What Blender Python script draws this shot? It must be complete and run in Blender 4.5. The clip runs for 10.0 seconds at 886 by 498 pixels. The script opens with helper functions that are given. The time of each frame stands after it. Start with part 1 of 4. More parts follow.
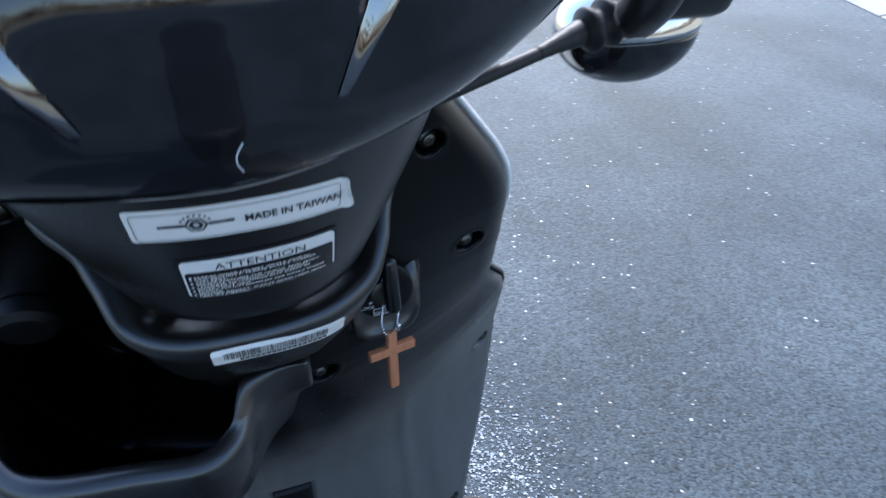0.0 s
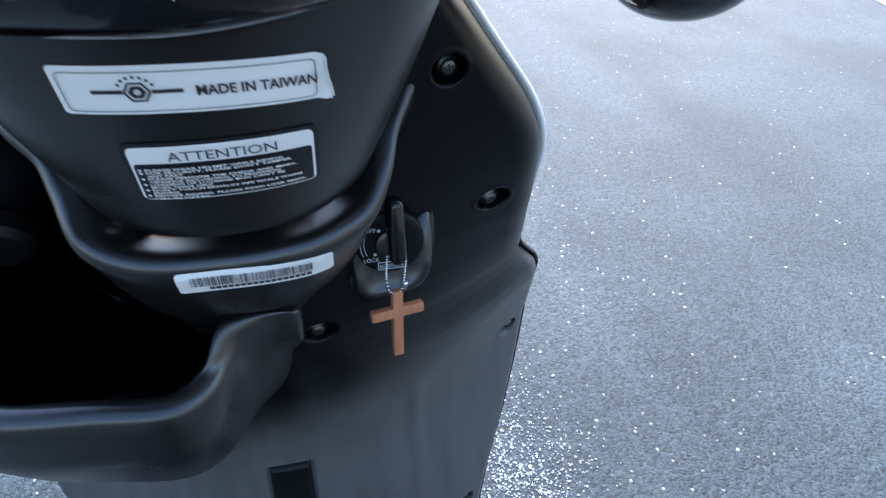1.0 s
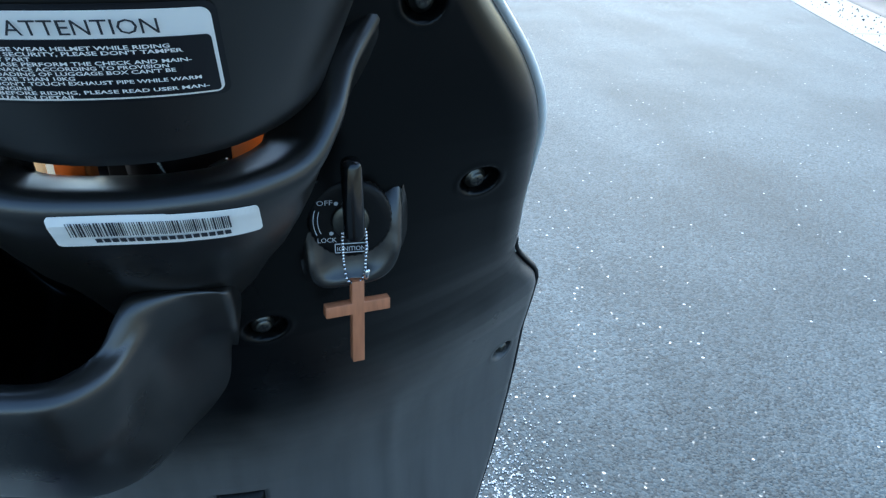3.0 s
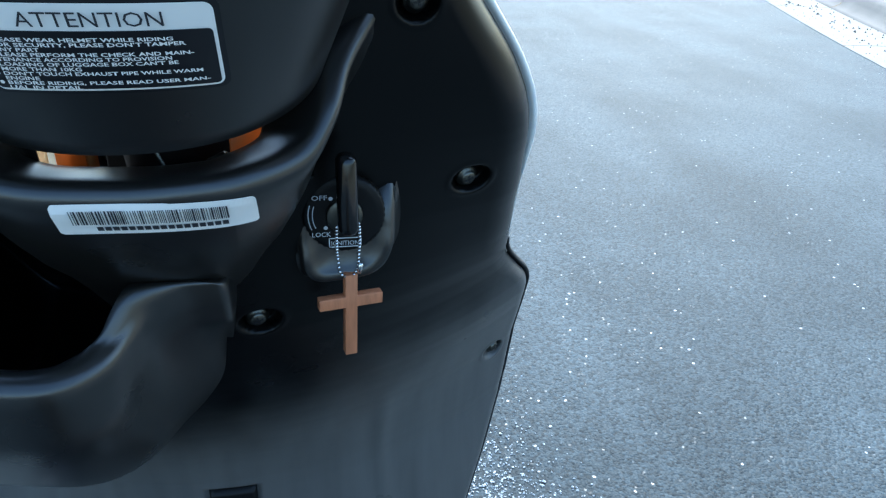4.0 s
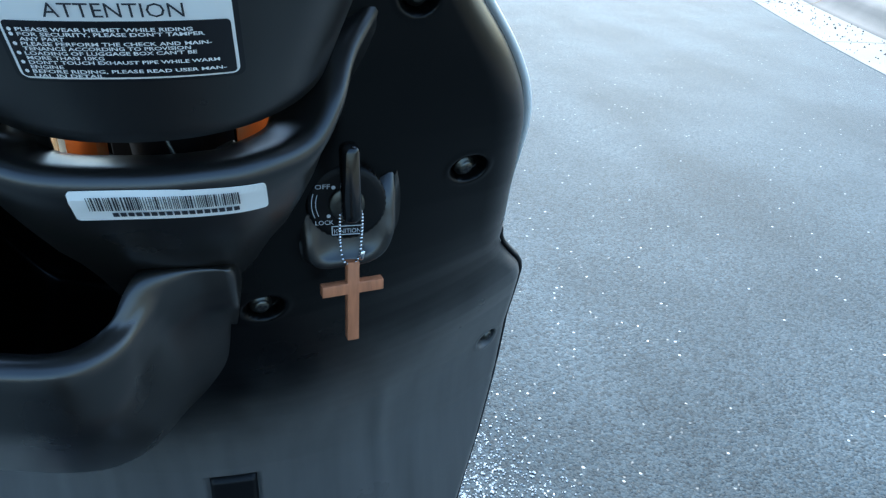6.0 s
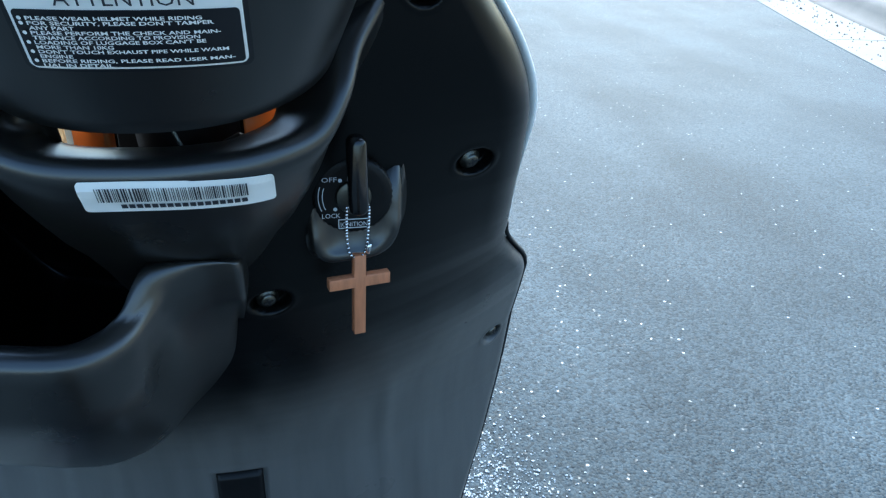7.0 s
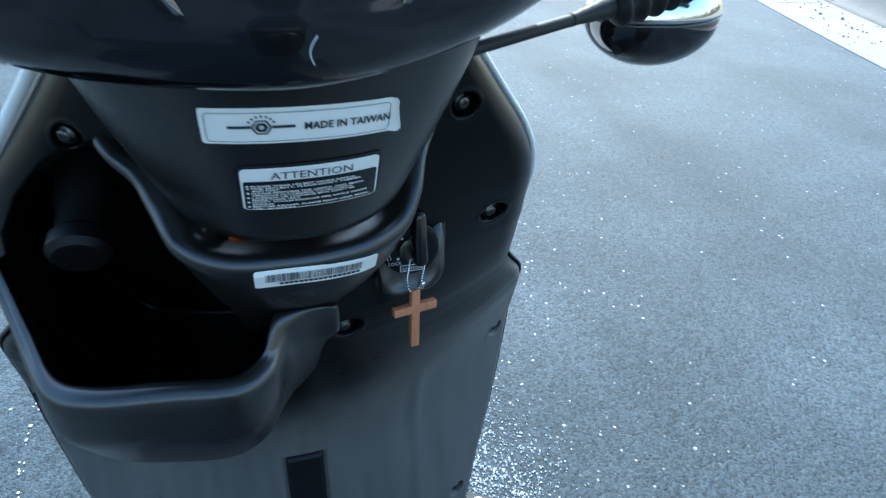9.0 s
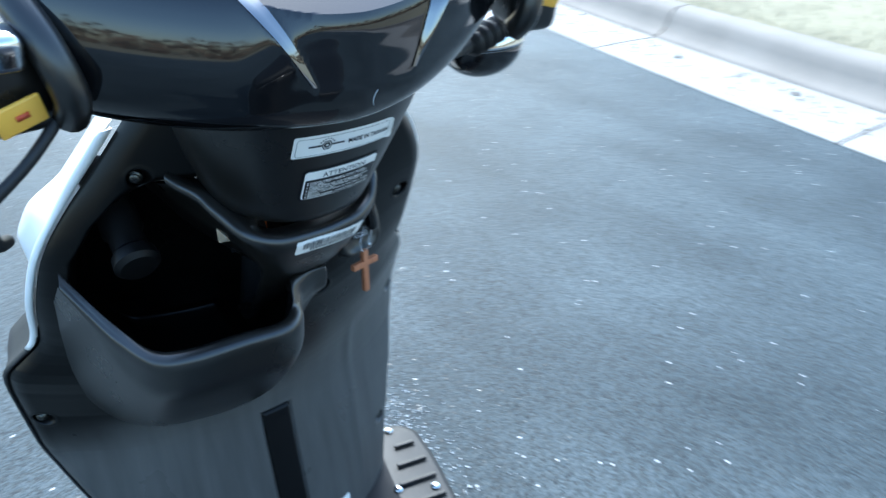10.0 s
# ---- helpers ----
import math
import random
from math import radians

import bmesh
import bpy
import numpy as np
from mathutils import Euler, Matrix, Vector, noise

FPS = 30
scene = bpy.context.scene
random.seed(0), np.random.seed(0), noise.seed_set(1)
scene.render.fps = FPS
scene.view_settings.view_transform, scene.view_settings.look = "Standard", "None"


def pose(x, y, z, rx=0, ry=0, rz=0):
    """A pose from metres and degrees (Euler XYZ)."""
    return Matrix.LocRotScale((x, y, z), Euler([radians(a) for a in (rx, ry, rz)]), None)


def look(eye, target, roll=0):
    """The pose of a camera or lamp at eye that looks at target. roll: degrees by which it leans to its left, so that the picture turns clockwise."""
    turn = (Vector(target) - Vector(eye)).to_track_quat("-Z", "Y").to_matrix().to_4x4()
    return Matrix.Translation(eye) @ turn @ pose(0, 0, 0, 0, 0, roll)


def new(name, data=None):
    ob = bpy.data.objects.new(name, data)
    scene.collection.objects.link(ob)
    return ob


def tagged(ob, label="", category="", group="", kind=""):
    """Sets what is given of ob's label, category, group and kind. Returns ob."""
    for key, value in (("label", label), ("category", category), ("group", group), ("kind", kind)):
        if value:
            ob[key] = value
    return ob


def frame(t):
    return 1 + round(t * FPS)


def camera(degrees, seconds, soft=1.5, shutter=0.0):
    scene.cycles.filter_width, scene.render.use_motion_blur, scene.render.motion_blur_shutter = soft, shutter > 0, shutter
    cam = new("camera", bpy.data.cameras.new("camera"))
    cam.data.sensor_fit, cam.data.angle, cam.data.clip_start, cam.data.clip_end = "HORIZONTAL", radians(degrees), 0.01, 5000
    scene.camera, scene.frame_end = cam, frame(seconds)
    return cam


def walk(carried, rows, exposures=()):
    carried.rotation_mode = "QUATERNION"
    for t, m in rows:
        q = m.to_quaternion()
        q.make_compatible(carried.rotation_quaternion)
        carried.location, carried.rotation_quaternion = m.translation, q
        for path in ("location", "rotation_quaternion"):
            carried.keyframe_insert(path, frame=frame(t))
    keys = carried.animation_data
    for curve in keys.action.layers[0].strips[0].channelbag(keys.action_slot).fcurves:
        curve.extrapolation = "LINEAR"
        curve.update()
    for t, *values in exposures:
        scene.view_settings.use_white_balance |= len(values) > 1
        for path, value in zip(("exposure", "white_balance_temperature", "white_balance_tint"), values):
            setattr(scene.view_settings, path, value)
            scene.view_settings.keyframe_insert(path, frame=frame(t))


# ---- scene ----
import functools

cam = camera(63.0, 10.0, soft=1.25, shutter=0.5)
PATH = [
    (0, (0.009, -0.003, 1.081), (0.519, 1.598, -0.006), -2.2),
    (0.5, (0.022, 0.009, 1.039), (0.407, 1.661, -0.02), -1.7),
    (1, (0.036, 0.012, 1.023), (0.411, 1.676, -0.023), -0.6),
    (1.5, (0.061, 0.039, 0.989), (0.392, 1.739, -0.01), -0.3),
    (2, (0.073, 0.056, 0.969), (0.405, 1.783, 0.016), 0.4),
    (2.5, (0.07, 0.055, 0.962), (0.405, 1.789, 0.023), 0.9),
    (4, (0.067, 0.041, 0.959), (0.426, 1.784, 0.045), 2.1),
    (4.5, (0.068, 0.038, 0.961), (0.438, 1.78, 0.051), 2.1),
    (5, (0.068, 0.036, 0.957), (0.445, 1.771, 0.036), 2.0),
    (5.5, (0.064, 0.033, 0.96), (0.454, 1.769, 0.047), 2.2),
    (6, (0.058, 0.031, 0.959), (0.455, 1.762, 0.04), 2.3),
    (7.5, (0.054, 0.03, 0.955), (0.443, 1.763, 0.036), 1.9),
    (8, (0.046, 0.029, 0.957), (0.46, 1.745, 0.016), 2.4),
    (8.5, (0.021, 0.002, 1.0), (0.474, 1.7, 0.046), 0.9),
    (9, (-0.016, -0.047, 1.053), (0.485, 1.615, 0.058), 0.8),
    (9.3, (-0.0432, -0.0819, 1.0752), (0.5185, 1.5528, 0.069), 0.25),
    (9.5, (-0.074, -0.111, 1.091), (0.584, 1.488, 0.085), 0.0),
    (9.7, (-0.12, -0.1402, 1.1103), (0.6611, 1.4038, 0.1075), -0.76),
    (10, (-0.23, -0.182, 1.131), (0.833, 1.199, 0.15), -0.6),
]
walk(cam, [(t, look(eye, target, roll)) for t, eye, target, roll in PATH], exposures=[(0.0, 1.46, 5480, 13), (0.8, 1.78, 5620, 13), (1.5, 1.72, 5580, 12), (2.2, 1.61, 5280, 4), (5.0, 1.58, 5220, 1), (8.0, 1.60, 5180, 0), (9.5, 1.63, 5180, 0), (10.0, 1.76, 5340, 2)])

# ---- daylight: clear sky, sun high ahead of the scooter ----
SUN_EL, SUN_AZ = radians(47), radians(25)  # azimuth clockwise from +y
sky_world = bpy.data.worlds.new("sky")
scene.world = sky_world
sky_world.use_nodes = True
_wn = sky_world.node_tree.nodes
_sky = _wn.new("ShaderNodeTexSky")
_sky.sky_type, _sky.sun_disc = "NISHITA", False
_sky.sun_elevation, _sky.sun_rotation = SUN_EL, SUN_AZ
_wn["Background"].inputs["Strength"].default_value = 0.15
_sky.dust_density, _sky.air_density, _sky.ozone_density = 2.2, 1.4, 1.0
sky_world.node_tree.links.new(_sky.outputs["Color"], _wn["Background"].inputs["Color"])
sun_data = bpy.data.lights.new("sun", "SUN")
sun_data.energy, sun_data.angle, sun_data.color = 2.1, radians(0.53), (1.0, 0.94, 0.86)
sun = new("sun", sun_data)
_to_sun = Vector((math.sin(SUN_AZ) * math.cos(SUN_EL), math.cos(SUN_AZ) * math.cos(SUN_EL), math.sin(SUN_EL)))
sun.matrix_world = look(_to_sun * 30, (0, 0, 0))


# ---- materials ----
def material(name, base, rough=0.5, metal=0.0, grain=0.0, grain_scale=400.0, bump=0.0, bump_scale=800.0,
             stain=0.0, stain_scale=8.0, rough_var=0.0, spec=0.5, coat=0.0):
    """A surface with grain and stains at two scales and fine relief."""
    m = bpy.data.materials.new(name)
    m.use_nodes = True
    nt = m.node_tree
    b = nt.nodes["Principled BSDF"]
    b.inputs["Roughness"].default_value = rough
    b.inputs["Metallic"].default_value = metal
    b.inputs["Specular IOR Level"].default_value = spec
    b.inputs["Coat Weight"].default_value = coat
    b.inputs["Coat Roughness"].default_value = 0.04
    co = nt.nodes.new("ShaderNodeTexCoord")
    n1 = nt.nodes.new("ShaderNodeTexNoise")
    n1.inputs["Scale"].default_value, n1.inputs["Detail"].default_value = grain_scale, 3
    n2 = nt.nodes.new("ShaderNodeTexNoise")
    n2.inputs["Scale"].default_value, n2.inputs["Detail"].default_value = stain_scale, 5
    for n in (n1, n2):
        nt.links.new(co.outputs["Object"], n.inputs["Vector"])
    val = nt.nodes.new("ShaderNodeMath")
    val.operation = "MULTIPLY_ADD"
    val.inputs[1].default_value, val.inputs[2].default_value = 2 * grain, 1 - grain - stain
    nt.links.new(n1.outputs["Fac"], val.inputs[0])
    v2 = nt.nodes.new("ShaderNodeMath")
    v2.operation = "MULTIPLY_ADD"
    v2.inputs[1].default_value = 2 * stain
    nt.links.new(n2.outputs["Fac"], v2.inputs[0])
    nt.links.new(val.outputs[0], v2.inputs[2])
    mix = nt.nodes.new("ShaderNodeMix")
    mix.data_type, mix.blend_type = "RGBA", "MULTIPLY"
    mix.inputs[0].default_value = 1.0
    mix.inputs[6].default_value = (*base, 1)
    nt.links.new(v2.outputs[0], mix.inputs[7])
    nt.links.new(mix.outputs[2], b.inputs["Base Color"])
    if rough_var:
        r = nt.nodes.new("ShaderNodeMath")
        r.operation = "MULTIPLY_ADD"
        r.inputs[1].default_value, r.inputs[2].default_value = 2 * rough_var, rough - rough_var
        nt.links.new(n2.outputs["Fac"], r.inputs[0])
        nt.links.new(r.outputs[0], b.inputs["Roughness"])
    if bump:
        n3 = nt.nodes.new("ShaderNodeTexNoise")
        n3.inputs["Scale"].default_value, n3.inputs["Detail"].default_value = bump_scale, 2
        nt.links.new(co.outputs["Object"], n3.inputs["Vector"])
        bp = nt.nodes.new("ShaderNodeBump")
        bp.inputs["Strength"].default_value, bp.inputs["Distance"].default_value = bump, 0.001
        nt.links.new(n3.outputs["Fac"], bp.inputs["Height"])
        nt.links.new(bp.outputs["Normal"], b.inputs["Normal"])
    return m


def asphalt_material():
    m = bpy.data.materials.new("asphalt")
    m.use_nodes = True
    nt = m.node_tree
    b = nt.nodes["Principled BSDF"]
    co = nt.nodes.new("ShaderNodeTexCoord")
    cells = nt.nodes.new("ShaderNodeTexVoronoi")
    cells.inputs["Scale"].default_value = 165
    stones = nt.nodes.new("ShaderNodeTexVoronoi")
    stones.inputs["Scale"].default_value = 62
    n = nt.nodes.new("ShaderNodeTexNoise")
    n.inputs["Scale"].default_value, n.inputs["Detail"].default_value = 1.7, 6
    fine = nt.nodes.new("ShaderNodeTexNoise")
    fine.inputs["Scale"].default_value, fine.inputs["Detail"].default_value = 260, 3
    for x in (cells, stones, n, fine):
        nt.links.new(co.outputs["Object"], x.inputs["Vector"])
    base = nt.nodes.new("ShaderNodeValToRGB")
    e = base.color_ramp.elements
    e[0].position, e[0].color = 0.40, (0.031, 0.042, 0.048, 1)
    e[1].position, e[1].color = 0.60, (0.060, 0.077, 0.086, 1)
    # paler wheel-worn bands along the road
    turn = nt.nodes.new("ShaderNodeMapping")
    turn.inputs["Rotation"].default_value = (0, 0, radians(15))
    turn.inputs["Scale"].default_value = (1.5, 0.22, 1.0)
    band = nt.nodes.new("ShaderNodeTexNoise")
    band.inputs["Scale"].default_value, band.inputs["Detail"].default_value = 1.3, 4
    nt.links.new(co.outputs["Object"], turn.inputs["Vector"])
    nt.links.new(turn.outputs[0], band.inputs["Vector"])
    blend = nt.nodes.new("ShaderNodeMath")
    blend.operation = "ADD"
    half = nt.nodes.new("ShaderNodeMath")
    half.operation = "MULTIPLY"
    half.inputs[1].default_value = 0.5
    nt.links.new(n.outputs["Fac"], blend.inputs[0])
    nt.links.new(band.outputs["Fac"], blend.inputs[1])
    nt.links.new(blend.outputs[0], half.inputs[0])
    nt.links.new(half.outputs[0], base.inputs["Fac"])
    gr = nt.nodes.new("ShaderNodeSeparateColor")
    nt.links.new(cells.outputs["Color"], gr.inputs[0])
    amount = nt.nodes.new("ShaderNodeMapRange")
    amount.inputs["To Min"].default_value, amount.inputs["To Max"].default_value = 0.52, 1.48
    nt.links.new(gr.outputs[0], amount.inputs["Value"])
    mul = nt.nodes.new("ShaderNodeMix")
    mul.data_type, mul.blend_type = "RGBA", "MULTIPLY"
    mul.inputs[0].default_value = 1
    nt.links.new(base.outputs[0], mul.inputs[6])
    nt.links.new(amount.outputs[0], mul.inputs[7])
    # a few pale stones
    sc = nt.nodes.new("ShaderNodeSeparateColor")
    nt.links.new(stones.outputs["Color"], sc.inputs[0])
    rare = nt.nodes.new("ShaderNodeMath")
    rare.operation = "GREATER_THAN"
    rare.inputs[1].default_value = 0.976
    nt.links.new(sc.outputs[0], rare.inputs[0])
    near = nt.nodes.new("ShaderNodeMath")
    near.operation = "LESS_THAN"
    near.inputs[1].default_value = 0.22
    nt.links.new(stones.outputs["Distance"], near.inputs[0])
    both = nt.nodes.new("ShaderNodeMath")
    both.operation = "MULTIPLY"
    nt.links.new(rare.outputs[0], both.inputs[0])
    nt.links.new(near.outputs[0], both.inputs[1])
    pale = nt.nodes.new("ShaderNodeMix")
    pale.data_type = "RGBA"
    pale.inputs[7].default_value = (0.5, 0.51, 0.52, 1)
    nt.links.new(both.outputs[0], pale.inputs[0])
    nt.links.new(mul.outputs[2], pale.inputs[6])
    nt.links.new(pale.outputs[2], b.inputs["Base Color"])
    # most stones dull, a few with polished faces
    rr = nt.nodes.new("ShaderNodeValToRGB")
    q = rr.color_ramp.elements
    q[0].position, q[0].color = 0.010, (0.27, 0.27, 0.27, 1)
    q[1].position, q[1].color = 0.013, (0.57, 0.57, 0.57, 1)
    chip_tone = nt.nodes.new("ShaderNodeTexVoronoi")
    chip_tone.inputs["Scale"].default_value = 250
    nt.links.new(co.outputs["Object"], chip_tone.inputs["Vector"])
    ct = nt.nodes.new("ShaderNodeSeparateColor")
    nt.links.new(chip_tone.outputs["Color"], ct.inputs[0])
    nt.links.new(ct.outputs[2], rr.inputs["Fac"])
    polished = nt.nodes.new("ShaderNodeMath")
    polished.operation = "LESS_THAN"
    polished.inputs[1].default_value = 0.010
    nt.links.new(ct.outputs[2], polished.inputs[0])
    nt.links.new(rr.outputs[0], b.inputs["Roughness"])
    shine = nt.nodes.new("ShaderNodeMapRange")
    shine.inputs["From Min"].default_value, shine.inputs["From Max"].default_value = 0.27, 0.57
    shine.inputs["To Min"].default_value, shine.inputs["To Max"].default_value = 0.20, 0.17
    nt.links.new(rr.outputs[0], shine.inputs["Value"])
    nt.links.new(shine.outputs[0], b.inputs["Specular IOR Level"])
    add = nt.nodes.new("ShaderNodeMath")
    add.operation = "MULTIPLY_ADD"
    add.inputs[1].default_value = -1.0
    nt.links.new(cells.outputs["Distance"], add.inputs[0])
    nt.links.new(fine.outputs["Fac"], add.inputs[2])
    bp = nt.nodes.new("ShaderNodeBump")
    bp.inputs["Strength"].default_value, bp.inputs["Distance"].default_value = 0.8, 0.002
    nt.links.new(add.outputs[0], bp.inputs["Height"])
    # broken stone: each chip has a face of its own tilt, a share of them polished
    chips = nt.nodes.new("ShaderNodeTexVoronoi")
    chips.inputs["Scale"].default_value = 250
    nt.links.new(co.outputs["Object"], chips.inputs["Vector"])
    tilt = nt.nodes.new("ShaderNodeVectorMath")
    tilt.operation = "SUBTRACT"
    tilt.inputs[1].default_value = (0.5, 0.5, 0.5)
    nt.links.new(chips.outputs["Color"], tilt.inputs[0])
    flat = nt.nodes.new("ShaderNodeNewGeometry")
    under = nt.nodes.new("ShaderNodeMix")
    under.data_type = "VECTOR"
    nt.links.new(polished.outputs[0], under.inputs["Factor"])
    nt.links.new(bp.outputs["Normal"], under.inputs[4])
    nt.links.new(flat.outputs["Normal"], under.inputs[5])
    lean = nt.nodes.new("ShaderNodeVectorMath")
    lean.operation = "MULTIPLY_ADD"
    lean.inputs[1].default_value = (0.26, 0.26, 0.05)
    nt.links.new(tilt.outputs[0], lean.inputs[0])
    nt.links.new(under.outputs[1], lean.inputs[2])
    unit = nt.nodes.new("ShaderNodeVectorMath")
    unit.operation = "NORMALIZE"
    nt.links.new(lean.outputs[0], unit.inputs[0])
    nt.links.new(unit.outputs[0], b.inputs["Normal"])
    return m


ASPHALT = asphalt_material()
KERB_STONE = material("weathered_kerb_concrete", (0.235, 0.212, 0.185), 0.9, grain=0.14, grain_scale=160, bump=0.5, bump_scale=260, stain=0.3, stain_scale=2.5)
CONCRETE = material("concrete", (0.30, 0.288, 0.268), 0.85, grain=0.12, grain_scale=180, bump=0.5, bump_scale=300, stain=0.16, stain_scale=3)
GRASS_SOIL = material("dry_grass_ground", (0.25, 0.225, 0.145), 0.9, grain=0.35, grain_scale=60, bump=0.8, bump_scale=120, stain=0.25, stain_scale=1.2)
PLASTIC = material("black_satin_plastic", (0.0105, 0.0096, 0.0085), 0.29, grain=0.12, grain_scale=900, bump=0.06, bump_scale=2200, stain=0.10, stain_scale=14, rough_var=0.06, spec=0.8)


def lit_low_plastic():
    """Black moulded plastic; the brighter light low on it is painted as grey."""
    m = material("lit_low_black_plastic", (0.0022, 0.0022, 0.0022), 0.29, grain=0.12, grain_scale=900, bump=0.06, bump_scale=2200, stain=0.12, stain_scale=12, rough_var=0.05, spec=0.19)
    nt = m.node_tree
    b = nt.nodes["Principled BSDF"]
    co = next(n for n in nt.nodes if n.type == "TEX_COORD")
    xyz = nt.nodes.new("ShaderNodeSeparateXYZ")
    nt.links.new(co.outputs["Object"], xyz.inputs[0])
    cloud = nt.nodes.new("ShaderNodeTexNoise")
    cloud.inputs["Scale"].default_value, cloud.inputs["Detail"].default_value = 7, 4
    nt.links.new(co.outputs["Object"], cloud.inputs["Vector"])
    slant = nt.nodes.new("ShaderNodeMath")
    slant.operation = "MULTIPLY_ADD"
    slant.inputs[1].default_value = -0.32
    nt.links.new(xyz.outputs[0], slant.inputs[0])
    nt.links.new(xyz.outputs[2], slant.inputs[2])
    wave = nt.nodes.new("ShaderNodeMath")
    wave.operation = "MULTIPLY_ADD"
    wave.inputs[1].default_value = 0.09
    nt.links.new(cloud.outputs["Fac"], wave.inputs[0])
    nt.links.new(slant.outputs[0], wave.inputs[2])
    # grey rises below a wavy line, standing for light on the lower panel
    low_light = nt.nodes.new("ShaderNodeMapRange")
    low_light.interpolation_type = "SMOOTHSTEP"
    low_light.inputs["From Min"].default_value, low_light.inputs["From Max"].default_value = 0.72, 0.635
    nt.links.new(wave.outputs[0], low_light.inputs["Value"])
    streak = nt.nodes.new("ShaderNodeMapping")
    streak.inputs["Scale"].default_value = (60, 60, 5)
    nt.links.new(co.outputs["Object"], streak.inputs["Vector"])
    streak_noise = nt.nodes.new("ShaderNodeTexNoise")
    streak_noise.inputs["Scale"].default_value, streak_noise.inputs["Detail"].default_value = 1.0, 4
    nt.links.new(streak.outputs[0], streak_noise.inputs["Vector"])
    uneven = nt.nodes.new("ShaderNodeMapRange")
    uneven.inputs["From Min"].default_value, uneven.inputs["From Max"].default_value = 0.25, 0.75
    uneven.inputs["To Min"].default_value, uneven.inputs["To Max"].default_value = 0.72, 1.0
    nt.links.new(streak_noise.outputs["Fac"], uneven.inputs["Value"])
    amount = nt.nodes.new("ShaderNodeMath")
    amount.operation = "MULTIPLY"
    nt.links.new(low_light.outputs[0], amount.inputs[0])
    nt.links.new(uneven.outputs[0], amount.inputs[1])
    lit_mix = nt.nodes.new("ShaderNodeMix")
    lit_mix.data_type = "RGBA"
    lit_mix.inputs[7].default_value = (0.108, 0.103, 0.096, 1)
    nt.links.new(amount.outputs[0], lit_mix.inputs[0])
    nt.links.new(b.inputs["Base Color"].links[0].from_socket, lit_mix.inputs[6])
    nt.links.new(lit_mix.outputs[2], b.inputs["Base Color"])
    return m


LIT_LOW = lit_low_plastic()
GLOSS = material("gloss_black_paint", (0.006, 0.006, 0.007), 0.07, stain=0.05, coat=0.45)
RUBBER = material("black_rubber", (0.008, 0.008, 0.009), 0.55, grain=0.2, grain_scale=500, bump=0.15, bump_scale=900, stain=0.1)
WHITE = material("white_body_paint", (0.86, 0.86, 0.84), 0.3, stain=0.03, coat=0.2)
SMOKED = material("smoked_chrome", (0.20, 0.205, 0.215), 0.06, metal=1.0, stain=0.05)
CHROME = material("chrome", (0.75, 0.76, 0.78), 0.08, metal=1.0, stain=0.05, rough_var=0.03)
STEEL = material("zinc_screw_steel", (0.11, 0.108, 0.095), 0.38, metal=1.0, grain=0.2, grain_scale=900, stain=0.1, stain_scale=90)
LABEL_WHITE = material("label_white", (0.90, 0.87, 0.82), 0.38, stain=0.04, stain_scale=60)
LABEL_BLACK = material("label_black", (0.010, 0.010, 0.012), 0.3, stain=0.05, stain_scale=60)
PAD_RUBBER = material("matt_black_rubber", (0.0045, 0.0045, 0.0048), 0.45, grain=0.2, grain_scale=600, bump=0.1, stain=0.1, spec=0.22)
KEY_BLACK = material("glossy_black_plastic", (0.004, 0.004, 0.0045), 0.16, stain=0.08, stain_scale=80)
INK = material("ink", (0.03, 0.03, 0.035), 0.5, stain=0.05)
SILVER_INK = material("silver_ink", (0.55, 0.56, 0.58), 0.45, stain=0.05)
ORANGE = material("orange_inner_plastic", (0.62, 0.28, 0.09), 0.45, stain=0.12, stain_scale=40)
PALE = material("pale_inner_plastic", (0.92, 0.78, 0.58), 0.45, stain=0.06, stain_scale=40)
for _m in (ORANGE, PALE):
    # thin plastic that daylight shines through from the front
    _nt = _m.node_tree
    _t = _nt.nodes.new("ShaderNodeBsdfTranslucent")
    _x = _nt.nodes.new("ShaderNodeMixShader")
    _x.inputs[0].default_value = 0.6
    _src = _nt.nodes["Principled BSDF"].inputs["Base Color"].links[0].from_socket
    _nt.links.new(_src, _t.inputs["Color"])
    _nt.links.new(_nt.nodes["Principled BSDF"].outputs[0], _x.inputs[1])
    _nt.links.new(_t.outputs[0], _x.inputs[2])
    _nt.links.new(_x.outputs[0], _nt.nodes["Material Output"].inputs["Surface"])
YELLOW = material("yellow_label", (0.90, 0.50, 0.07), 0.4, stain=0.05, stain_scale=60)
RED = material("red_mark", (0.55, 0.08, 0.03), 0.5)


def wood_material():
    m = material("reddish_wood", (0.43, 0.165, 0.075), 0.45, grain=0.30, grain_scale=420, bump=0.2, bump_scale=500, stain=0.38, stain_scale=110)
    nt = m.node_tree
    co = next(n for n in nt.nodes if n.type == "TEX_COORD")
    mp = nt.nodes.new("ShaderNodeMapping")
    mp.inputs["Scale"].default_value = (1.0, 1.0, 0.18)
    nt.links.new(co.outputs["Object"], mp.inputs["Vector"])
    for n in nt.nodes:
        if n.type == "TEX_NOISE":
            nt.links.new(mp.outputs[0], n.inputs["Vector"])
    return m


WOOD = wood_material()


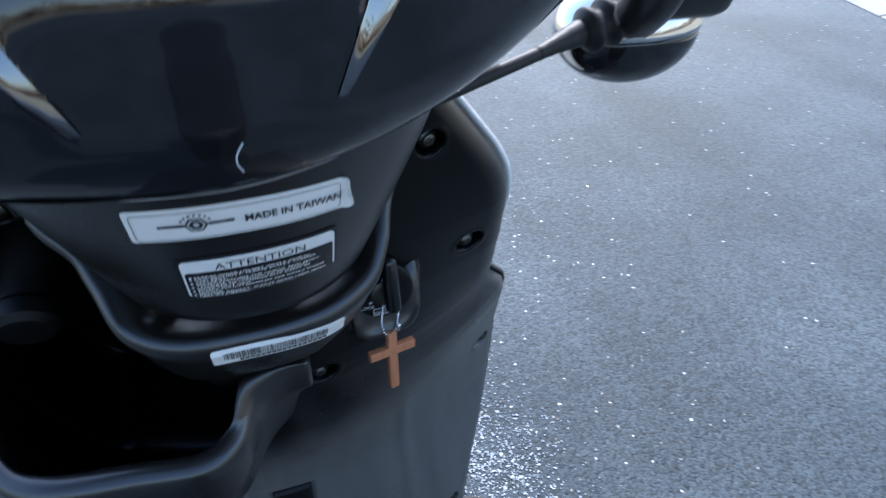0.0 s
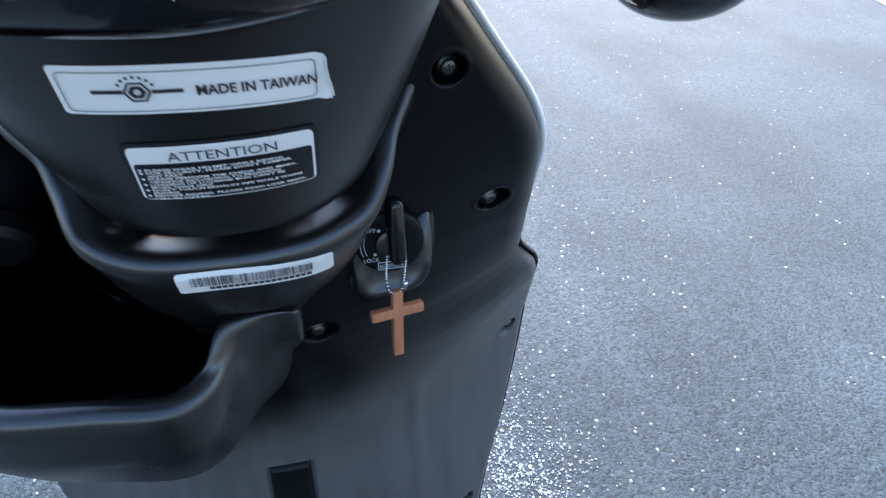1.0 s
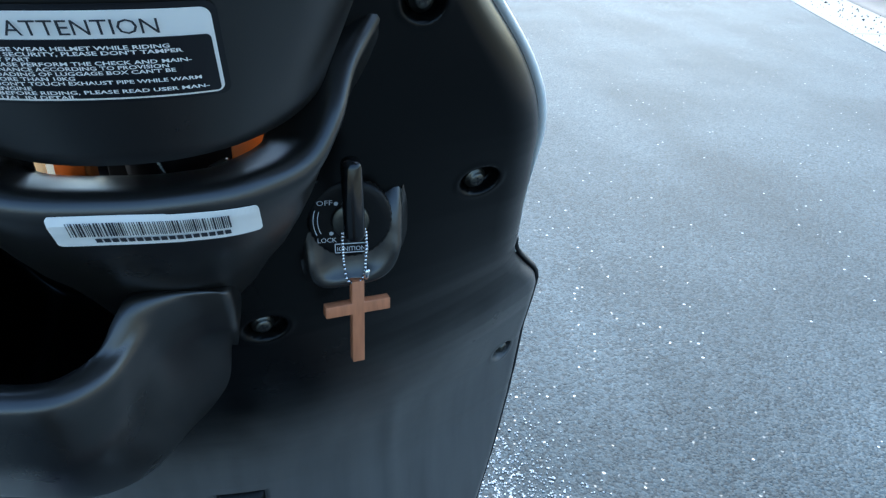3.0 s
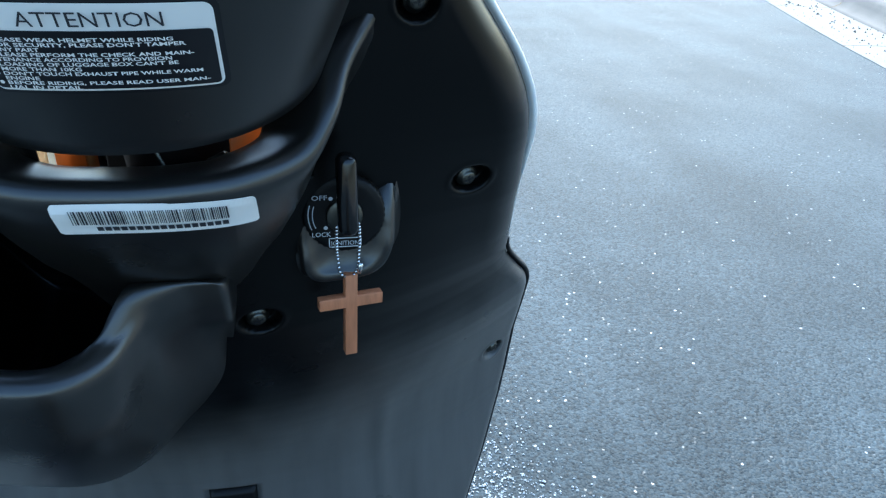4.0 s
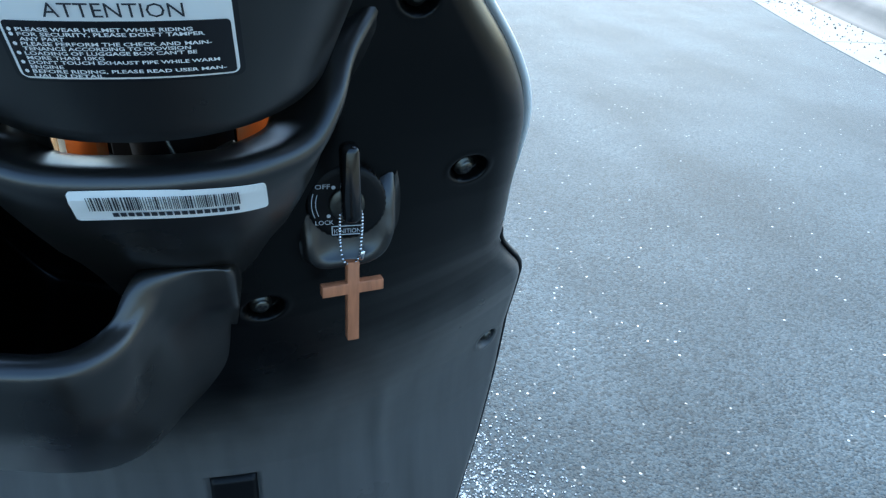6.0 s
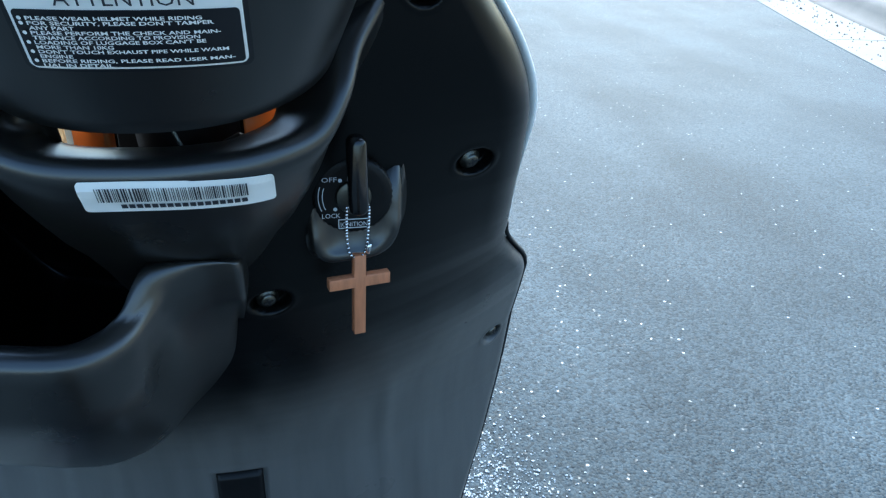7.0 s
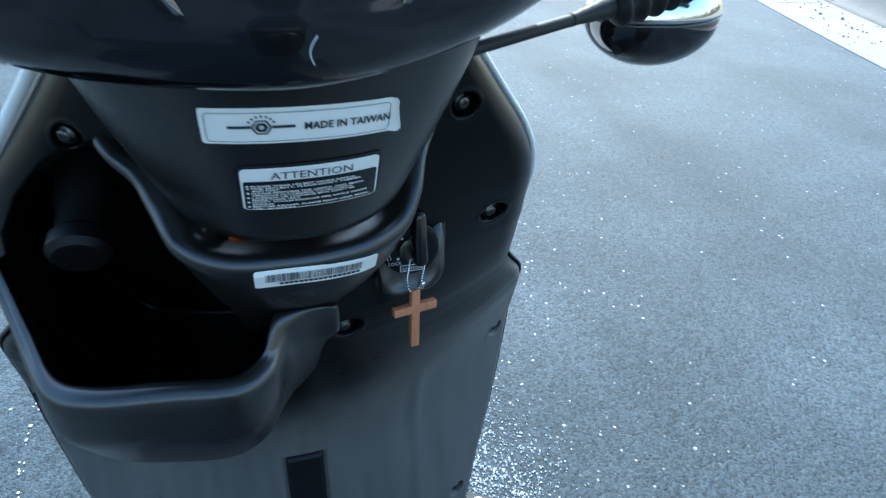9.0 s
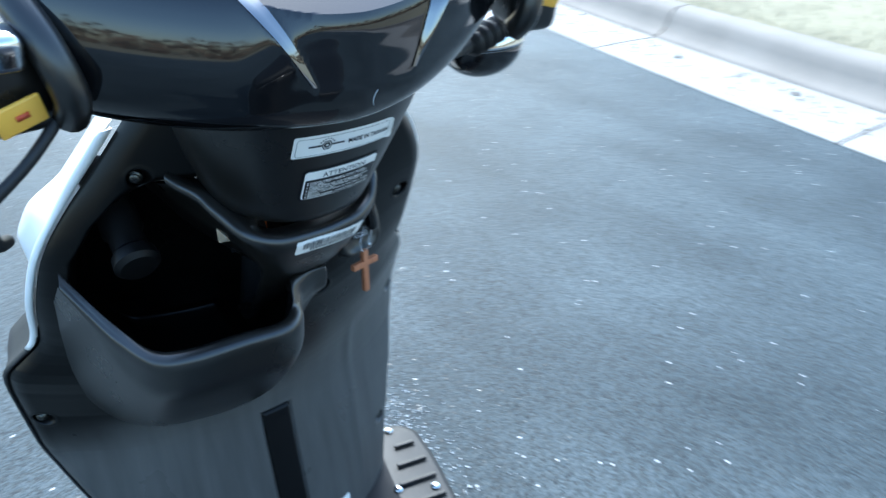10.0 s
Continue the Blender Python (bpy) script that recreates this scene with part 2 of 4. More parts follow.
# ---- mesh helpers ----
def part(name, bm, mat, parent=None, label="", smooth=True, kind="", face=None):
    me = bpy.data.meshes.new(name)
    bmesh.ops.recalc_face_normals(bm, faces=bm.faces)
    if face is not None and sum((f.normal * f.calc_area() for f in bm.faces), Vector()).dot(Vector(face)) < 0:
        bmesh.ops.reverse_faces(bm, faces=bm.faces)
    bm.to_mesh(me)
    bm.free()
    me.materials.append(mat)
    if smooth:
        me.shade_smooth()
    ob = new(name, me)
    if parent is not None:
        ob.parent = parent
    tagged(ob, label=label, kind=kind)
    return ob


def sharp(ob, degrees=35):
    """Keep creases of more than that angle crisp."""
    me = ob.data
    bm = bmesh.new()
    bm.from_mesh(me)
    for e in bm.edges:
        e.smooth = len(e.link_faces) < 2 or e.calc_face_angle(0) < radians(degrees)
    bm.to_mesh(me)
    bm.free()
    return ob


def thicken(ob, t, offset=-1.0):
    mod = ob.modifiers.new("thickness", "SOLIDIFY")
    mod.thickness, mod.offset = t, offset
    return ob


def loft(rows, close_u=False, close_v=False, cap=False):
    """A skin over rows of points. close_u: each row is a ring."""
    bm = bmesh.new()
    vs = [[bm.verts.new(p) for p in row] for row in rows]
    nr, nc = len(vs), len(vs[0])
    for i in range(nr if close_v else nr - 1):
        for j in range(nc if close_u else nc - 1):
            a, b, c, d = vs[i][j], vs[i][(j + 1) % nc], vs[(i + 1) % nr][(j + 1) % nc], vs[(i + 1) % nr][j]
            bm.faces.new((a, b, c, d))
    if cap and close_u:
        bm.faces.new(vs[0][::-1])
        bm.faces.new(vs[-1])
    return bm


def box(cx, cy, cz, sx, sy, sz, bevel=0.0, seg=2, m=None):
    bm = bmesh.new()
    bmesh.ops.create_cube(bm, size=1.0, matrix=Matrix.Diagonal((sx, sy, sz, 1)))
    if bevel:
        bmesh.ops.bevel(bm, geom=bm.edges[:], offset=bevel, segments=seg, profile=0.5, affect="EDGES")
    bmesh.ops.transform(bm, matrix=Matrix.Translation((cx, cy, cz)) @ (m or Matrix.Identity(4)), verts=bm.verts)
    return bm


def turned(profile, m, n=32, cap=True):
    """A body of revolution about its local z, from (radius, z) pairs, set at m."""
    rows = []
    for r, z in profile:
        rows.append([m @ Vector((r * math.cos(2 * math.pi * k / n), r * math.sin(2 * math.pi * k / n), z)) for k in range(n)])
    return loft(rows, close_u=True, cap=cap)


def tube(points, radius, n=10, steps=8, radii=None):
    """A round cable or bar along a smooth line through the points."""
    pts = [Vector(p) for p in points]
    path = []
    for i in range(len(pts) - 1):
        p0, p1, p2, p3 = pts[max(i - 1, 0)], pts[i], pts[i + 1], pts[min(i + 2, len(pts) - 1)]
        for k in range(steps):
            s = k / steps
            path.append(0.5 * ((2 * p1) + (p2 - p0) * s + (2 * p0 - 5 * p1 + 4 * p2 - p3) * s * s + (3 * p1 - p0 - 3 * p2 + p3) * s ** 3))
    path.append(pts[-1])
    rows, up = [], Vector((0.12, 0.3, 1)).normalized()
    for i, p in enumerate(path):
        d = (path[min(i + 1, len(path) - 1)] - path[max(i - 1, 0)]).normalized()
        a = d.cross(up).normalized()
        b = a.cross(d)
        r = radius if radii is None else radii[min(len(radii) - 1, int(i * len(radii) / len(path)))]
        rows.append([p + r * (math.cos(2 * math.pi * k / n) * a + math.sin(2 * math.pi * k / n) * b) for k in range(n)])
        up = b
    return loft(rows, close_u=True, cap=True)


def lerp(x, xs, ys):
    return float(np.interp(x, xs, ys))


def smooth(a, b, x):
    s = min(max((x - a) / (b - a), 0.0), 1.0)
    return s * s * (3 - 2 * s)


# ---- road, gutter, kerb and verge ----
def kerb_x(y):
    y = max(y, -7.0)
    return 2.62 + 0.2 * y + 0.013 * y * y if y < 12 else 6.89 + 0.512 * (y - 12)


YS = [-90, -60, -40, -28, -20, -14, -10, -7] + [-6 + 0.5 * i for i in range(37)] + [14, 18, 24, 32, 45, 65, 90]


def strip(profile, ys=YS):
    """A strip along the kerb line; profile of (offset, height)."""
    return loft([[(kerb_x(y) + o, y, z) for o, z in profile] for y in ys])


road = part("road", strip([(-9.0 + 0.5 * i, 0.0) for i in range(19)]), ASPHALT)
tagged(road, label="grey-blue asphalt road with pale stone specks", category="road", kind="structure")
for i, y0 in enumerate([-14.68 + 1.75 * k for k in range(22)]):
    ys = [y0 + 0.006 + (1.75 - 0.012) * k / 6 for k in range(7)]
    slab = part("gutter", strip([(0.0, -0.05), (0.0, 0.004), (0.02, 0.008), (0.30, 0.0), (0.58, -0.012)], ys), CONCRETE, smooth=False)
    tagged(slab, label="pale concrete gutter slab beside the asphalt", category="gutter", group="gutter slabs", kind="structure")
    stone = part("kerb", strip([(0.584, -0.05), (0.584, -0.008), (0.63, 0.0), (0.68, 0.025), (0.715, 0.075), (0.735, 0.115), (0.765, 0.142), (0.81, 0.152), (0.92, 0.155), (0.95, 0.14), (0.95, -0.05)], ys), KERB_STONE)
    tagged(stone, label="pale concrete kerb with a rolled face", category="kerb", group="kerb stones", kind="structure")
ground = part("ground", strip([(0.94, 0.125), (1.6, 0.13), (4, 0.14), (12, 0.16), (40, 0.2), (140, 0.2), (600, 0.2), (1500, 0.2)],
                              [-1500, -600, -200] + YS + [200, 600, 1500]), GRASS_SOIL)
tagged(ground, label="dry yellow-green grass verge beyond the kerb", category="grass", kind="structure")
far_ground = part("ground", strip([(-1500, -0.04), (-600, -0.04), (-140, -0.03), (-40, -0.02), (-9.0, -0.01)], [-1500, -600, -200] + YS + [200, 600, 1500]), GRASS_SOIL)
tagged(far_ground, label="dry grass field across the road", category="grass", kind="structure")

# ---- scooter ----
MID = 0.006
scooter = new("motor_scooter")
scooter.empty_display_size = 0.1
tagged(scooter, label="black and white motor scooter standing on the asphalt road", category="scooter")

ZS = [0.30, 0.36, 0.45, 0.51, 0.566, 0.62, 0.66, 0.685, 0.705, 0.725, 0.745, 0.80, 0.845, 0.88, 0.914, 0.952, 0.985]
HALF = [0.160, 0.168, 0.183, 0.204, 0.223, 0.229, 0.232, 0.230, 0.213, 0.199, 0.196, 0.195, 0.189, 0.169, 0.143, 0.116, 0.090]
EDGE_Y = [0.480, 0.482, 0.490, 0.508, 0.530, 0.530, 0.518, 0.505, 0.490, 0.472, 0.458, 0.427, 0.405, 0.390, 0.376, 0.362, 0.350]
CEN_Z = [0.30, 0.40, 0.445, 0.50, 0.565, 0.59, 0.62, 0.66, 0.70, 0.754, 0.82, 0.914, 1.0]
CEN_Y = [0.403, 0.418, 0.4245, 0.431, 0.4375, 0.4355, 0.4275, 0.408, 0.385, 0.3585, 0.347, 0.326, 0.30]


@functools.lru_cache(None)
def half_width(z, side=1):
    h = sum(lerp(z + d, ZS, HALF) for d in (-0.016, -0.008, 0, 0.008, 0.016)) / 5 if z > 0.765 else sum(lerp(z + d, ZS, HALF) for d in (-0.007, 0, 0.007)) / 3
    return h - (0.009 * smooth(0.76, 0.87, z) if side < 0 else 0.005 * smooth(0.74, 0.79, z) - 0.007 * smooth(0.81, 0.89, z))


@functools.lru_cache(None)
def edge_y(z, side=1):
    """Depth of the shield's edge; the right-hand edge stands nearer to the rider."""
    return lerp(z, ZS, EDGE_Y) - (0.017 * smooth(0.70, 0.78, z) if side > 0 else 0.0)


@functools.lru_cache(None)
def centre_y(z):
    return sum(lerp(z + d, CEN_Z, CEN_Y) for d in (-0.012, 0, 0.012)) / 3


def panel_y(x, z, bin_recess=True):
    """The rider's side of the leg shield."""
    side = x - MID * 0.5
    sign = 1 if side > 0 else -1
    u = abs(side) / half_width(z, sign)
    yc, ye = centre_y(z), edge_y(z, sign)
    p = 2.0 - 0.7 * smooth(0.70, 0.78, z) if side > 0 else 2.0
    y = yc + (ye - yc) * ((u * u + 0.04) ** (p / 2) - 0.2 ** p) / (1.04 ** (p / 2) - 0.2 ** p)
    if bin_recess:
        # deep pocket behind the bin
        foot = 0.662 + 0.1 * smooth(-0.10, -0.185, x) + 0.09 * smooth(-0.03, 0.031, x)
        left = lerp(z, [0.80, 0.84, 0.87, 0.90], [-0.170, -0.163, -0.146, -0.120])
        y += 0.10 * smooth(left, left + 0.034, x) * smooth(0.015, -0.03, x) * smooth(foot + 0.004, foot + 0.04, z) * smooth(0.912, 0.872, z)
    return y


SCREWS = [(0.115, 0.914, 0.003), (-0.104, 0.911, 0.0), (0.149, 0.820, 0.007), (0.206, 0.620, 0.003), (-0.211, 0.617, -0.002),
          (0.037, 0.754, 0.006), (0.158, 0.442, 0.003), (-0.156, 0.442, -0.003)]
PAD = (0.003, 0.488, 0.0165, 0.080)  # centre x, z, half width, half height


def knee_panel():
    nz, nx = 500, 400
    bm = bmesh.new()
    rows = []
    for i in range(nz + 1):
        z = 0.30 + (0.985 - 0.30) * i / nz
        row = []
        for j in range(nx + 1):
            u = math.sin(0.5 * math.pi * (-1 + 2 * j / nx) * 0.86) / math.sin(0.43 * math.pi)
            h = half_width(z, 1 if u > 0 else -1)
            x = MID * 0.5 + u * h
            y = panel_y(x, z)
            # rounded-over edge
            start = lerp(z, [0.70, 0.76], [0.95, 0.86])
            over = min(max((abs(u) - start) / (1 - start), 0.0), 0.985)
            y += lerp(z, [0.70, 0.76], [0.012, 0.024 if u > 0 else 0.013]) * (1 - math.sqrt(1 - over * over))
            # soft upright crease beside the foot well
            y -= 0.0018 * math.exp(-((abs(x) - 0.112) / 0.007) ** 2) * smooth(0.36, 0.44, z) * smooth(0.655, 0.60, z)
            for sx, sz, ox in SCREWS:
                d = math.hypot((x - sx - ox * 0.4) / (1 + abs(ox) * 55), z - sz + 0.001)
                if d < 0.014:
                    y += 0.0095 * smooth(0.0086, 0.0060, d) - 0.0005 * math.exp(-((d - 0.0096) / 0.0012) ** 2)
            d = max(abs(x - PAD[0]) - PAD[2], abs(z - PAD[1]) - PAD[3])
            y += 0.0035 * smooth(0.0032, 0.0012, d)
            row.append(bm.verts.new((x, y, z)))
        rows.append(row)
    for i in range(nz):
        for j in range(nx):
            f = (rows[i][j], rows[i][j + 1], rows[i + 1][j + 1], rows[i + 1][j])
            c = sum((v.co for v in f), Vector()) / 4
            if abs(c.x - 0.008) < 0.062 and c.z > 0.835:
                continue
            bm.faces.new(f)
    bmesh.ops.delete(bm, geom=[v for v in bm.verts if not v.link_faces], context="VERTS")
    ob = part("knee_panel", bm, LIT_LOW, scooter, "black satin plastic inner leg shield", face=(0, -1, 0))
    return thicken(ob, 0.003, -1.0)


panel = knee_panel()


def curve_at(pts, s):
    """Smooth line through points, s from 0 to 1."""
    n = len(pts) - 1
    i = min(int(s * n), n - 1)
    t = s * n - i
    p = [Vector(pts[min(max(i + k, 0), n)]) for k in (-1, 0, 1, 2)]
    return 0.5 * ((2 * p[1]) + (p[2] - p[0]) * t + (2 * p[0] - 5 * p[1] + 4 * p[2] - p[3]) * t * t + (3 * p[1] - p[0] - 3 * p[2] + p[3]) * t ** 3)


# crest of the rolled rim round the column, from its left end on the panel to its right end
RIDGE = [(-0.0860, 0.3480, 0.9150), (-0.0800, 0.3405, 0.9085), (-0.0681, 0.3318, 0.899), (-0.0611, 0.3176, 0.8891), (-0.0503, 0.2938, 0.8761), (-0.0304, 0.287, 0.8665),
         (0.0017, 0.2874, 0.8632), (0.0259, 0.2885, 0.8636), (0.045, 0.2933, 0.8648), (0.0644, 0.3062, 0.8690), (0.0744, 0.3166, 0.8822), (0.0812, 0.3303, 0.897),
         (0.0905, 0.3425, 0.9081), (0.0965, 0.3510, 0.9150)]


def collar():
    """Half-round housing round the steering column, with a thick rolled rim that runs out on the panel at both ends."""
    inside = [(-0.029, -0.050), (-0.0288, -0.016), (-0.0275, -0.0070), (-0.0245, -0.0040), (-0.018, -0.0022), (-0.011, -0.0010), (-0.005, -0.0004), (0.0, 0.0),
              (0.0028, -0.0008), (0.0050, -0.0032), (0.0058, -0.0068), (0.0048, -0.0105)]
    outside = [(0.0, -0.0175), (-0.006, -0.0275), (-0.014, -0.0375), (-0.026, -0.0505), (-0.041, -0.0635), (-0.056, -0.0785), (-0.074, -0.0985), (-0.105, -0.125), (-0.15, -0.150)]
    rows = []
    ns = 104
    for i in range(ns + 1):
        s = i / ns
        apex = curve_at(RIDGE, s)
        along = curve_at(RIDGE, min(s + 0.01, 1)) - curve_at(RIDGE, max(s - 0.01, 0))
        out = Vector((along.y, -along.x, 0)).normalized()
        run = smooth(0.30, 0.44, abs(s - 0.5))  # 0 in front, 1 along the arms on the panel
        slim = 1 - 0.2 * run
        face = smooth(0.20, 0.34, abs(s - 0.5))  # along the arms the inner slope turns to face the rider
        row = []
        for d, h in inside:
            p = apex + out * d * slim + Vector((0, 0, h * slim))
            if d < 0:
                p = p.lerp(apex + Vector((0.85 * out.x * d, -0.55 * d, 0.45 * h)), face)
            row.append(p)
        for k, (d, h) in enumerate(outside):
            p = apex + Vector((0.7 * d * out.x, -d * (0.45 + 0.55 * abs(out.y)), h))
            g = (k + 1) / len(outside)
            q = apex + Vector((out.x * (0.006 + 0.012 * g), 0, out.z - 0.010 - 0.014 * g))
            q.y = apex.y + (max(panel_y(q.x, q.z), apex.y) + 0.006 - apex.y) * min(0.35 + 1.3 * g, 1)
            row.append(p.lerp(q, run))
        rows.append(row)
    return part("column_housing", loft(rows), PLASTIC, scooter, "black rolled housing round the steering column", face=(0, -1, 0))


collar()

# bin on the left knee: lip line, front wall, foot line on the panel
LIP = [(-0.1735, 0.3930, 0.829), (-0.1625, 0.3705, 0.8095), (-0.1512, 0.3428, 0.794), (-0.1357, 0.3100, 0.7858), (-0.1118, 0.2944, 0.7868), (-0.0702, 0.2865, 0.7882),
       (-0.0375, 0.2835, 0.7865), (-0.0205, 0.2933, 0.7862), (-0.0123, 0.3064, 0.7885), (-0.0047, 0.3167, 0.7934), (0.0102, 0.3240, 0.7980), (0.0262, 0.3266, 0.7985)]
INNER = [(-0.1712, 0.3990, 0.8345), (-0.1600, 0.3745, 0.8150), (-0.1480, 0.3482, 0.7990), (-0.1330, 0.3173, 0.7876), (-0.1110, 0.3021, 0.7870), (-0.0715, 0.2951, 0.7877),
         (-0.0405, 0.2920, 0.7855), (-0.0275, 0.2965, 0.7868), (-0.0188, 0.3020, 0.7915), (-0.0147, 0.3110, 0.7981), (-0.0115, 0.3185, 0.8022), (-0.0092, 0.3250, 0.8025)]
FOOT = [(-0.1790, 0.795), (-0.1805, 0.730), (-0.1780, 0.682), (-0.1690, 0.640), (-0.1450, 0.604), (-0.1080, 0.598),
        (-0.0680, 0.606), (-0.0330, 0.628), (-0.0100, 0.660), (0.0060, 0.684), (0.0170, 0.706), (0.0215, 0.742)]


def storage_bin():
    """Open bin: rolled lip, an upright band under it, then a slope back to the panel; a flat end face at the right."""
    ns, nw = 96, 22
    rows = []
    for i in range(ns + 1):
        s = i / ns
        top, inn = curve_at(LIP, s), curve_at(INNER, s)
        fx, fz = curve_at([(a, b, 0) for a, b in FOOT], s)[:2]
        foot = Vector((fx, panel_y(fx, fz, False) + 0.003, fz))
        away = sum(((curve_at(LIP, min(max(s + d, 0), 1)) - curve_at(INNER, min(max(s + d, 0), 1))).normalized() for d in (-0.06, -0.03, 0.0, 0.03, 0.06)), Vector()) / 5
        away.z = 0
        away *= 1 - 0.8 * smooth(0.86, 1.0, s)
        band = 0.034 * smooth(0.0, 0.22, s) * (1 - 0.45 * smooth(0.55, 0.75, s)) + 0.004
        knee = top + away * 0.0058 + Vector((0.0, 0.004, -band))
        wall = []
        for k in range(1, nw + 1):
            t = k / nw
            if t < 0.35:
                f = t / 0.35
                p = (top + away * 0.0058 + Vector((0, 0, -0.0085))).lerp(knee, f)
            else:
                f = (t - 0.35) / 0.65
                p = knee.lerp(foot, f)
                # full belly that turns in sharply at the foot
                p += Vector((0, -0.012, -0.010)) * math.sin(math.pi * f) * smooth(0.15, 0.4, s) * smooth(0.95, 0.6, s)
            wall.append(p)
        for _ in range(2):  # soften the knee line
            wall = [wall[0]] + [(wall[k - 1] + wall[k] * 2 + wall[k + 1]) / 4 for k in range(1, nw - 1)] + [wall[-1]]
        deep = foot.z - inn.z
        lip = [foot + Vector((0, 0.03, 0.012)), inn.lerp(foot, 0.45) + Vector((0, 0.02, 0.3 * deep)), inn.lerp(foot, 0.2) + Vector((0, 0.012, 0.3 * deep)), inn - away * 0.0015 + Vector((0, 0, -0.014)), inn + Vector((0, 0, -0.0016)), inn + away * 0.0005,
               inn.lerp(top, 0.3) + Vector((0, 0, 0.0006)), inn.lerp(top, 0.65) + Vector((0, 0, 0.0010)), inn.lerp(top, 0.9) + Vector((0, 0, 0.0006)), top + away * 0.0004,
               top + away * 0.0024 + Vector((0, 0, -0.0010)), top + away * 0.0044 + Vector((0, 0, -0.0028)), top + away * 0.0055 + Vector((0, 0, -0.0055))]
        rows.append(lip + wall)
    # flat end face at the right, back to the panel, with a rounded corner
    end = rows[-1]
    for step, f in ((0.0012, 0.015), (0.0024, 0.06), (0.0030, 0.14), (0.0032, 0.5), (0.0032, 1.0)):
        rows.append([Vector((p.x + step, p.y + (max(panel_y(p.x, p.z, False) + 0.006, p.y) - p.y) * f, p.z - 0.25 * step)) for p in end])
    return part("storage_bin", loft(rows), PLASTIC, scooter, "open black plastic knee bin, empty")


storage_bin()


# steering column cover, tapering down, raked
def column_y(x, z):
    yf = 0.2375 + (0.958 - z) * 0.53
    a = lerp(z, [0.87, 0.90, 0.93, 0.958, 0.99], [0.064, 0.075, 0.086, 0.094, 0.101])
    d = min(abs(x - 0.008) / a, 1.0)
    return yf + 0.072 * (1 - math.sqrt(1 - d ** 2.2))


def column_cover():
    rows = []
    n = 48
    for z, grow in ((0.900, -0.006), (0.8845, -0.005), (0.8812, -0.0025), (0.8835, 0.0), (0.889, 0), (0.90, 0), (0.92, 0), (0.94, 0), (0.958, 0), (0.975, 0), (0.99, 0)):
        a = lerp(z, [0.87, 0.90, 0.93, 0.958, 0.99], [0.064, 0.075, 0.086, 0.094, 0.101]) + grow
        yf = 0.2375 + (0.958 - z) * 0.53 - grow
        row = []
        for k in range(n + 1):
            th = -1.8 + 3.6 * k / n
            s, c = math.sin(th), math.cos(th)
            x = a * math.copysign(abs(s) ** 0.92, s)
            d = 0.072 + grow if c > 0 else 0.085
            y = yf + 0.072 - d * math.copysign(abs(c) ** 0.92, c)
            row.append((0.008 + x, y, z + 0.25 * (y - yf - 0.03)))
        rows.append(row)
    return part("column_cover", loft(rows), PLASTIC, scooter, "black satin steering column cover with stickers", face=(0, -1, 0))


cover = column_cover()


def headset():
    """Gloss black handlebar cover, swept wings each side, with a sunk V-shaped middle."""
    rows = []
    for i in range(181):
        u = -1 + 2 * i / 180
        x = MID + 0.168 * u
        w = abs(u)
        low = 0.965 + (0.055 if u > 0 else 0.032) * w ** 2
        top = low + 0.113 + 0.012 * smooth(0.5, 0.2, w)
        front = 0.192 + 0.052 * w ** 1.6
        back = 0.40 - 0.05 * w ** 2
        mid = low + 0.042
        roll = smooth(0.15, 0.5, -u)  # the left wing leans back to the sky, the middle stays upright
        upright = [(0.022, low + 0.008), (0.011, low + 0.022), (0.006, low + 0.040), (0.001, low + 0.058), (-0.002, low + 0.074), (0.002, top - 0.028), (0.008, top - 0.018), (0.018, top - 0.010), (0.060, top - 0.002)]
        leaning = [(0.022, low + 0.006), (0.009, low + 0.015), (0.003, low + 0.028), (0.0, mid), (0.001, mid + 0.015), (0.0041, mid + 0.030), (0.0095, mid + 0.044), (0.019, mid + 0.057), (0.045, top - 0.004)]
        skin = [(front + a[0] + (b[0] - a[0]) * roll, a[1] + (b[1] - a[1]) * roll) for a, b in zip(upright, leaning)]
        prof = [(front + 0.062, low - 0.001), (front + 0.042, low + 0.001)] + skin + [((front + back) / 2 + 0.02, top), (back - 0.03, top - 0.012), (back, top - 0.04),
                (back - 0.01, low + 0.02), (back - 0.04, low), ((front + back) / 2, low - 0.004)]
        prof = [(0, y, z) for y, z in prof]
        row = []
        for k in range(120):
            p = curve_at(prof + prof[:1], k / 120)
            y, z = p.y, p.z
            f = (z - 0.998) / 0.075
            if f > 0 and y < 0.30:
                hw = 0.034 + 0.034 * f
                wide = 0.002 + 0.014 * min(f, 1)
                d = min(max((hw + wide - abs(x - 0.008)) / wide, 0), 1)
                y += 0.010 * min(f * 1.5, 1) * d
                z -= d * max(z - 1.046 - 0.55 * (y - 0.205), 0)
            row.append((x, y, z))
        rows.append(row)
    ob = part("headset_cover", loft(rows, close_u=True, cap=True), GLOSS, scooter, "gloss black handlebar cover mirroring sky and trees")
    return sharp(ob, 22)


headset()


# ---- surface lookups for what is fixed on the shells ----
from mathutils.bvhtree import BVHTree


def shell(ob):
    bm = bmesh.new()
    bm.from_mesh(ob.data)
    tree = BVHTree.FromBMesh(bm)
    bm.free()
    return tree


def on_shell(tree, x, z):
    """The place on the rider's side of a shell, and its normal towards the rider."""
    place, normal, _, _ = tree.ray_cast(Vector((x, -0.2, z)), Vector((0, 1, 0)))
    if normal.y > 0:
        normal = -normal
    return place, normal


COVER = shell(cover)
PANEL = shell(panel)
HOUSING = shell(bpy.data.objects["column_housing"])


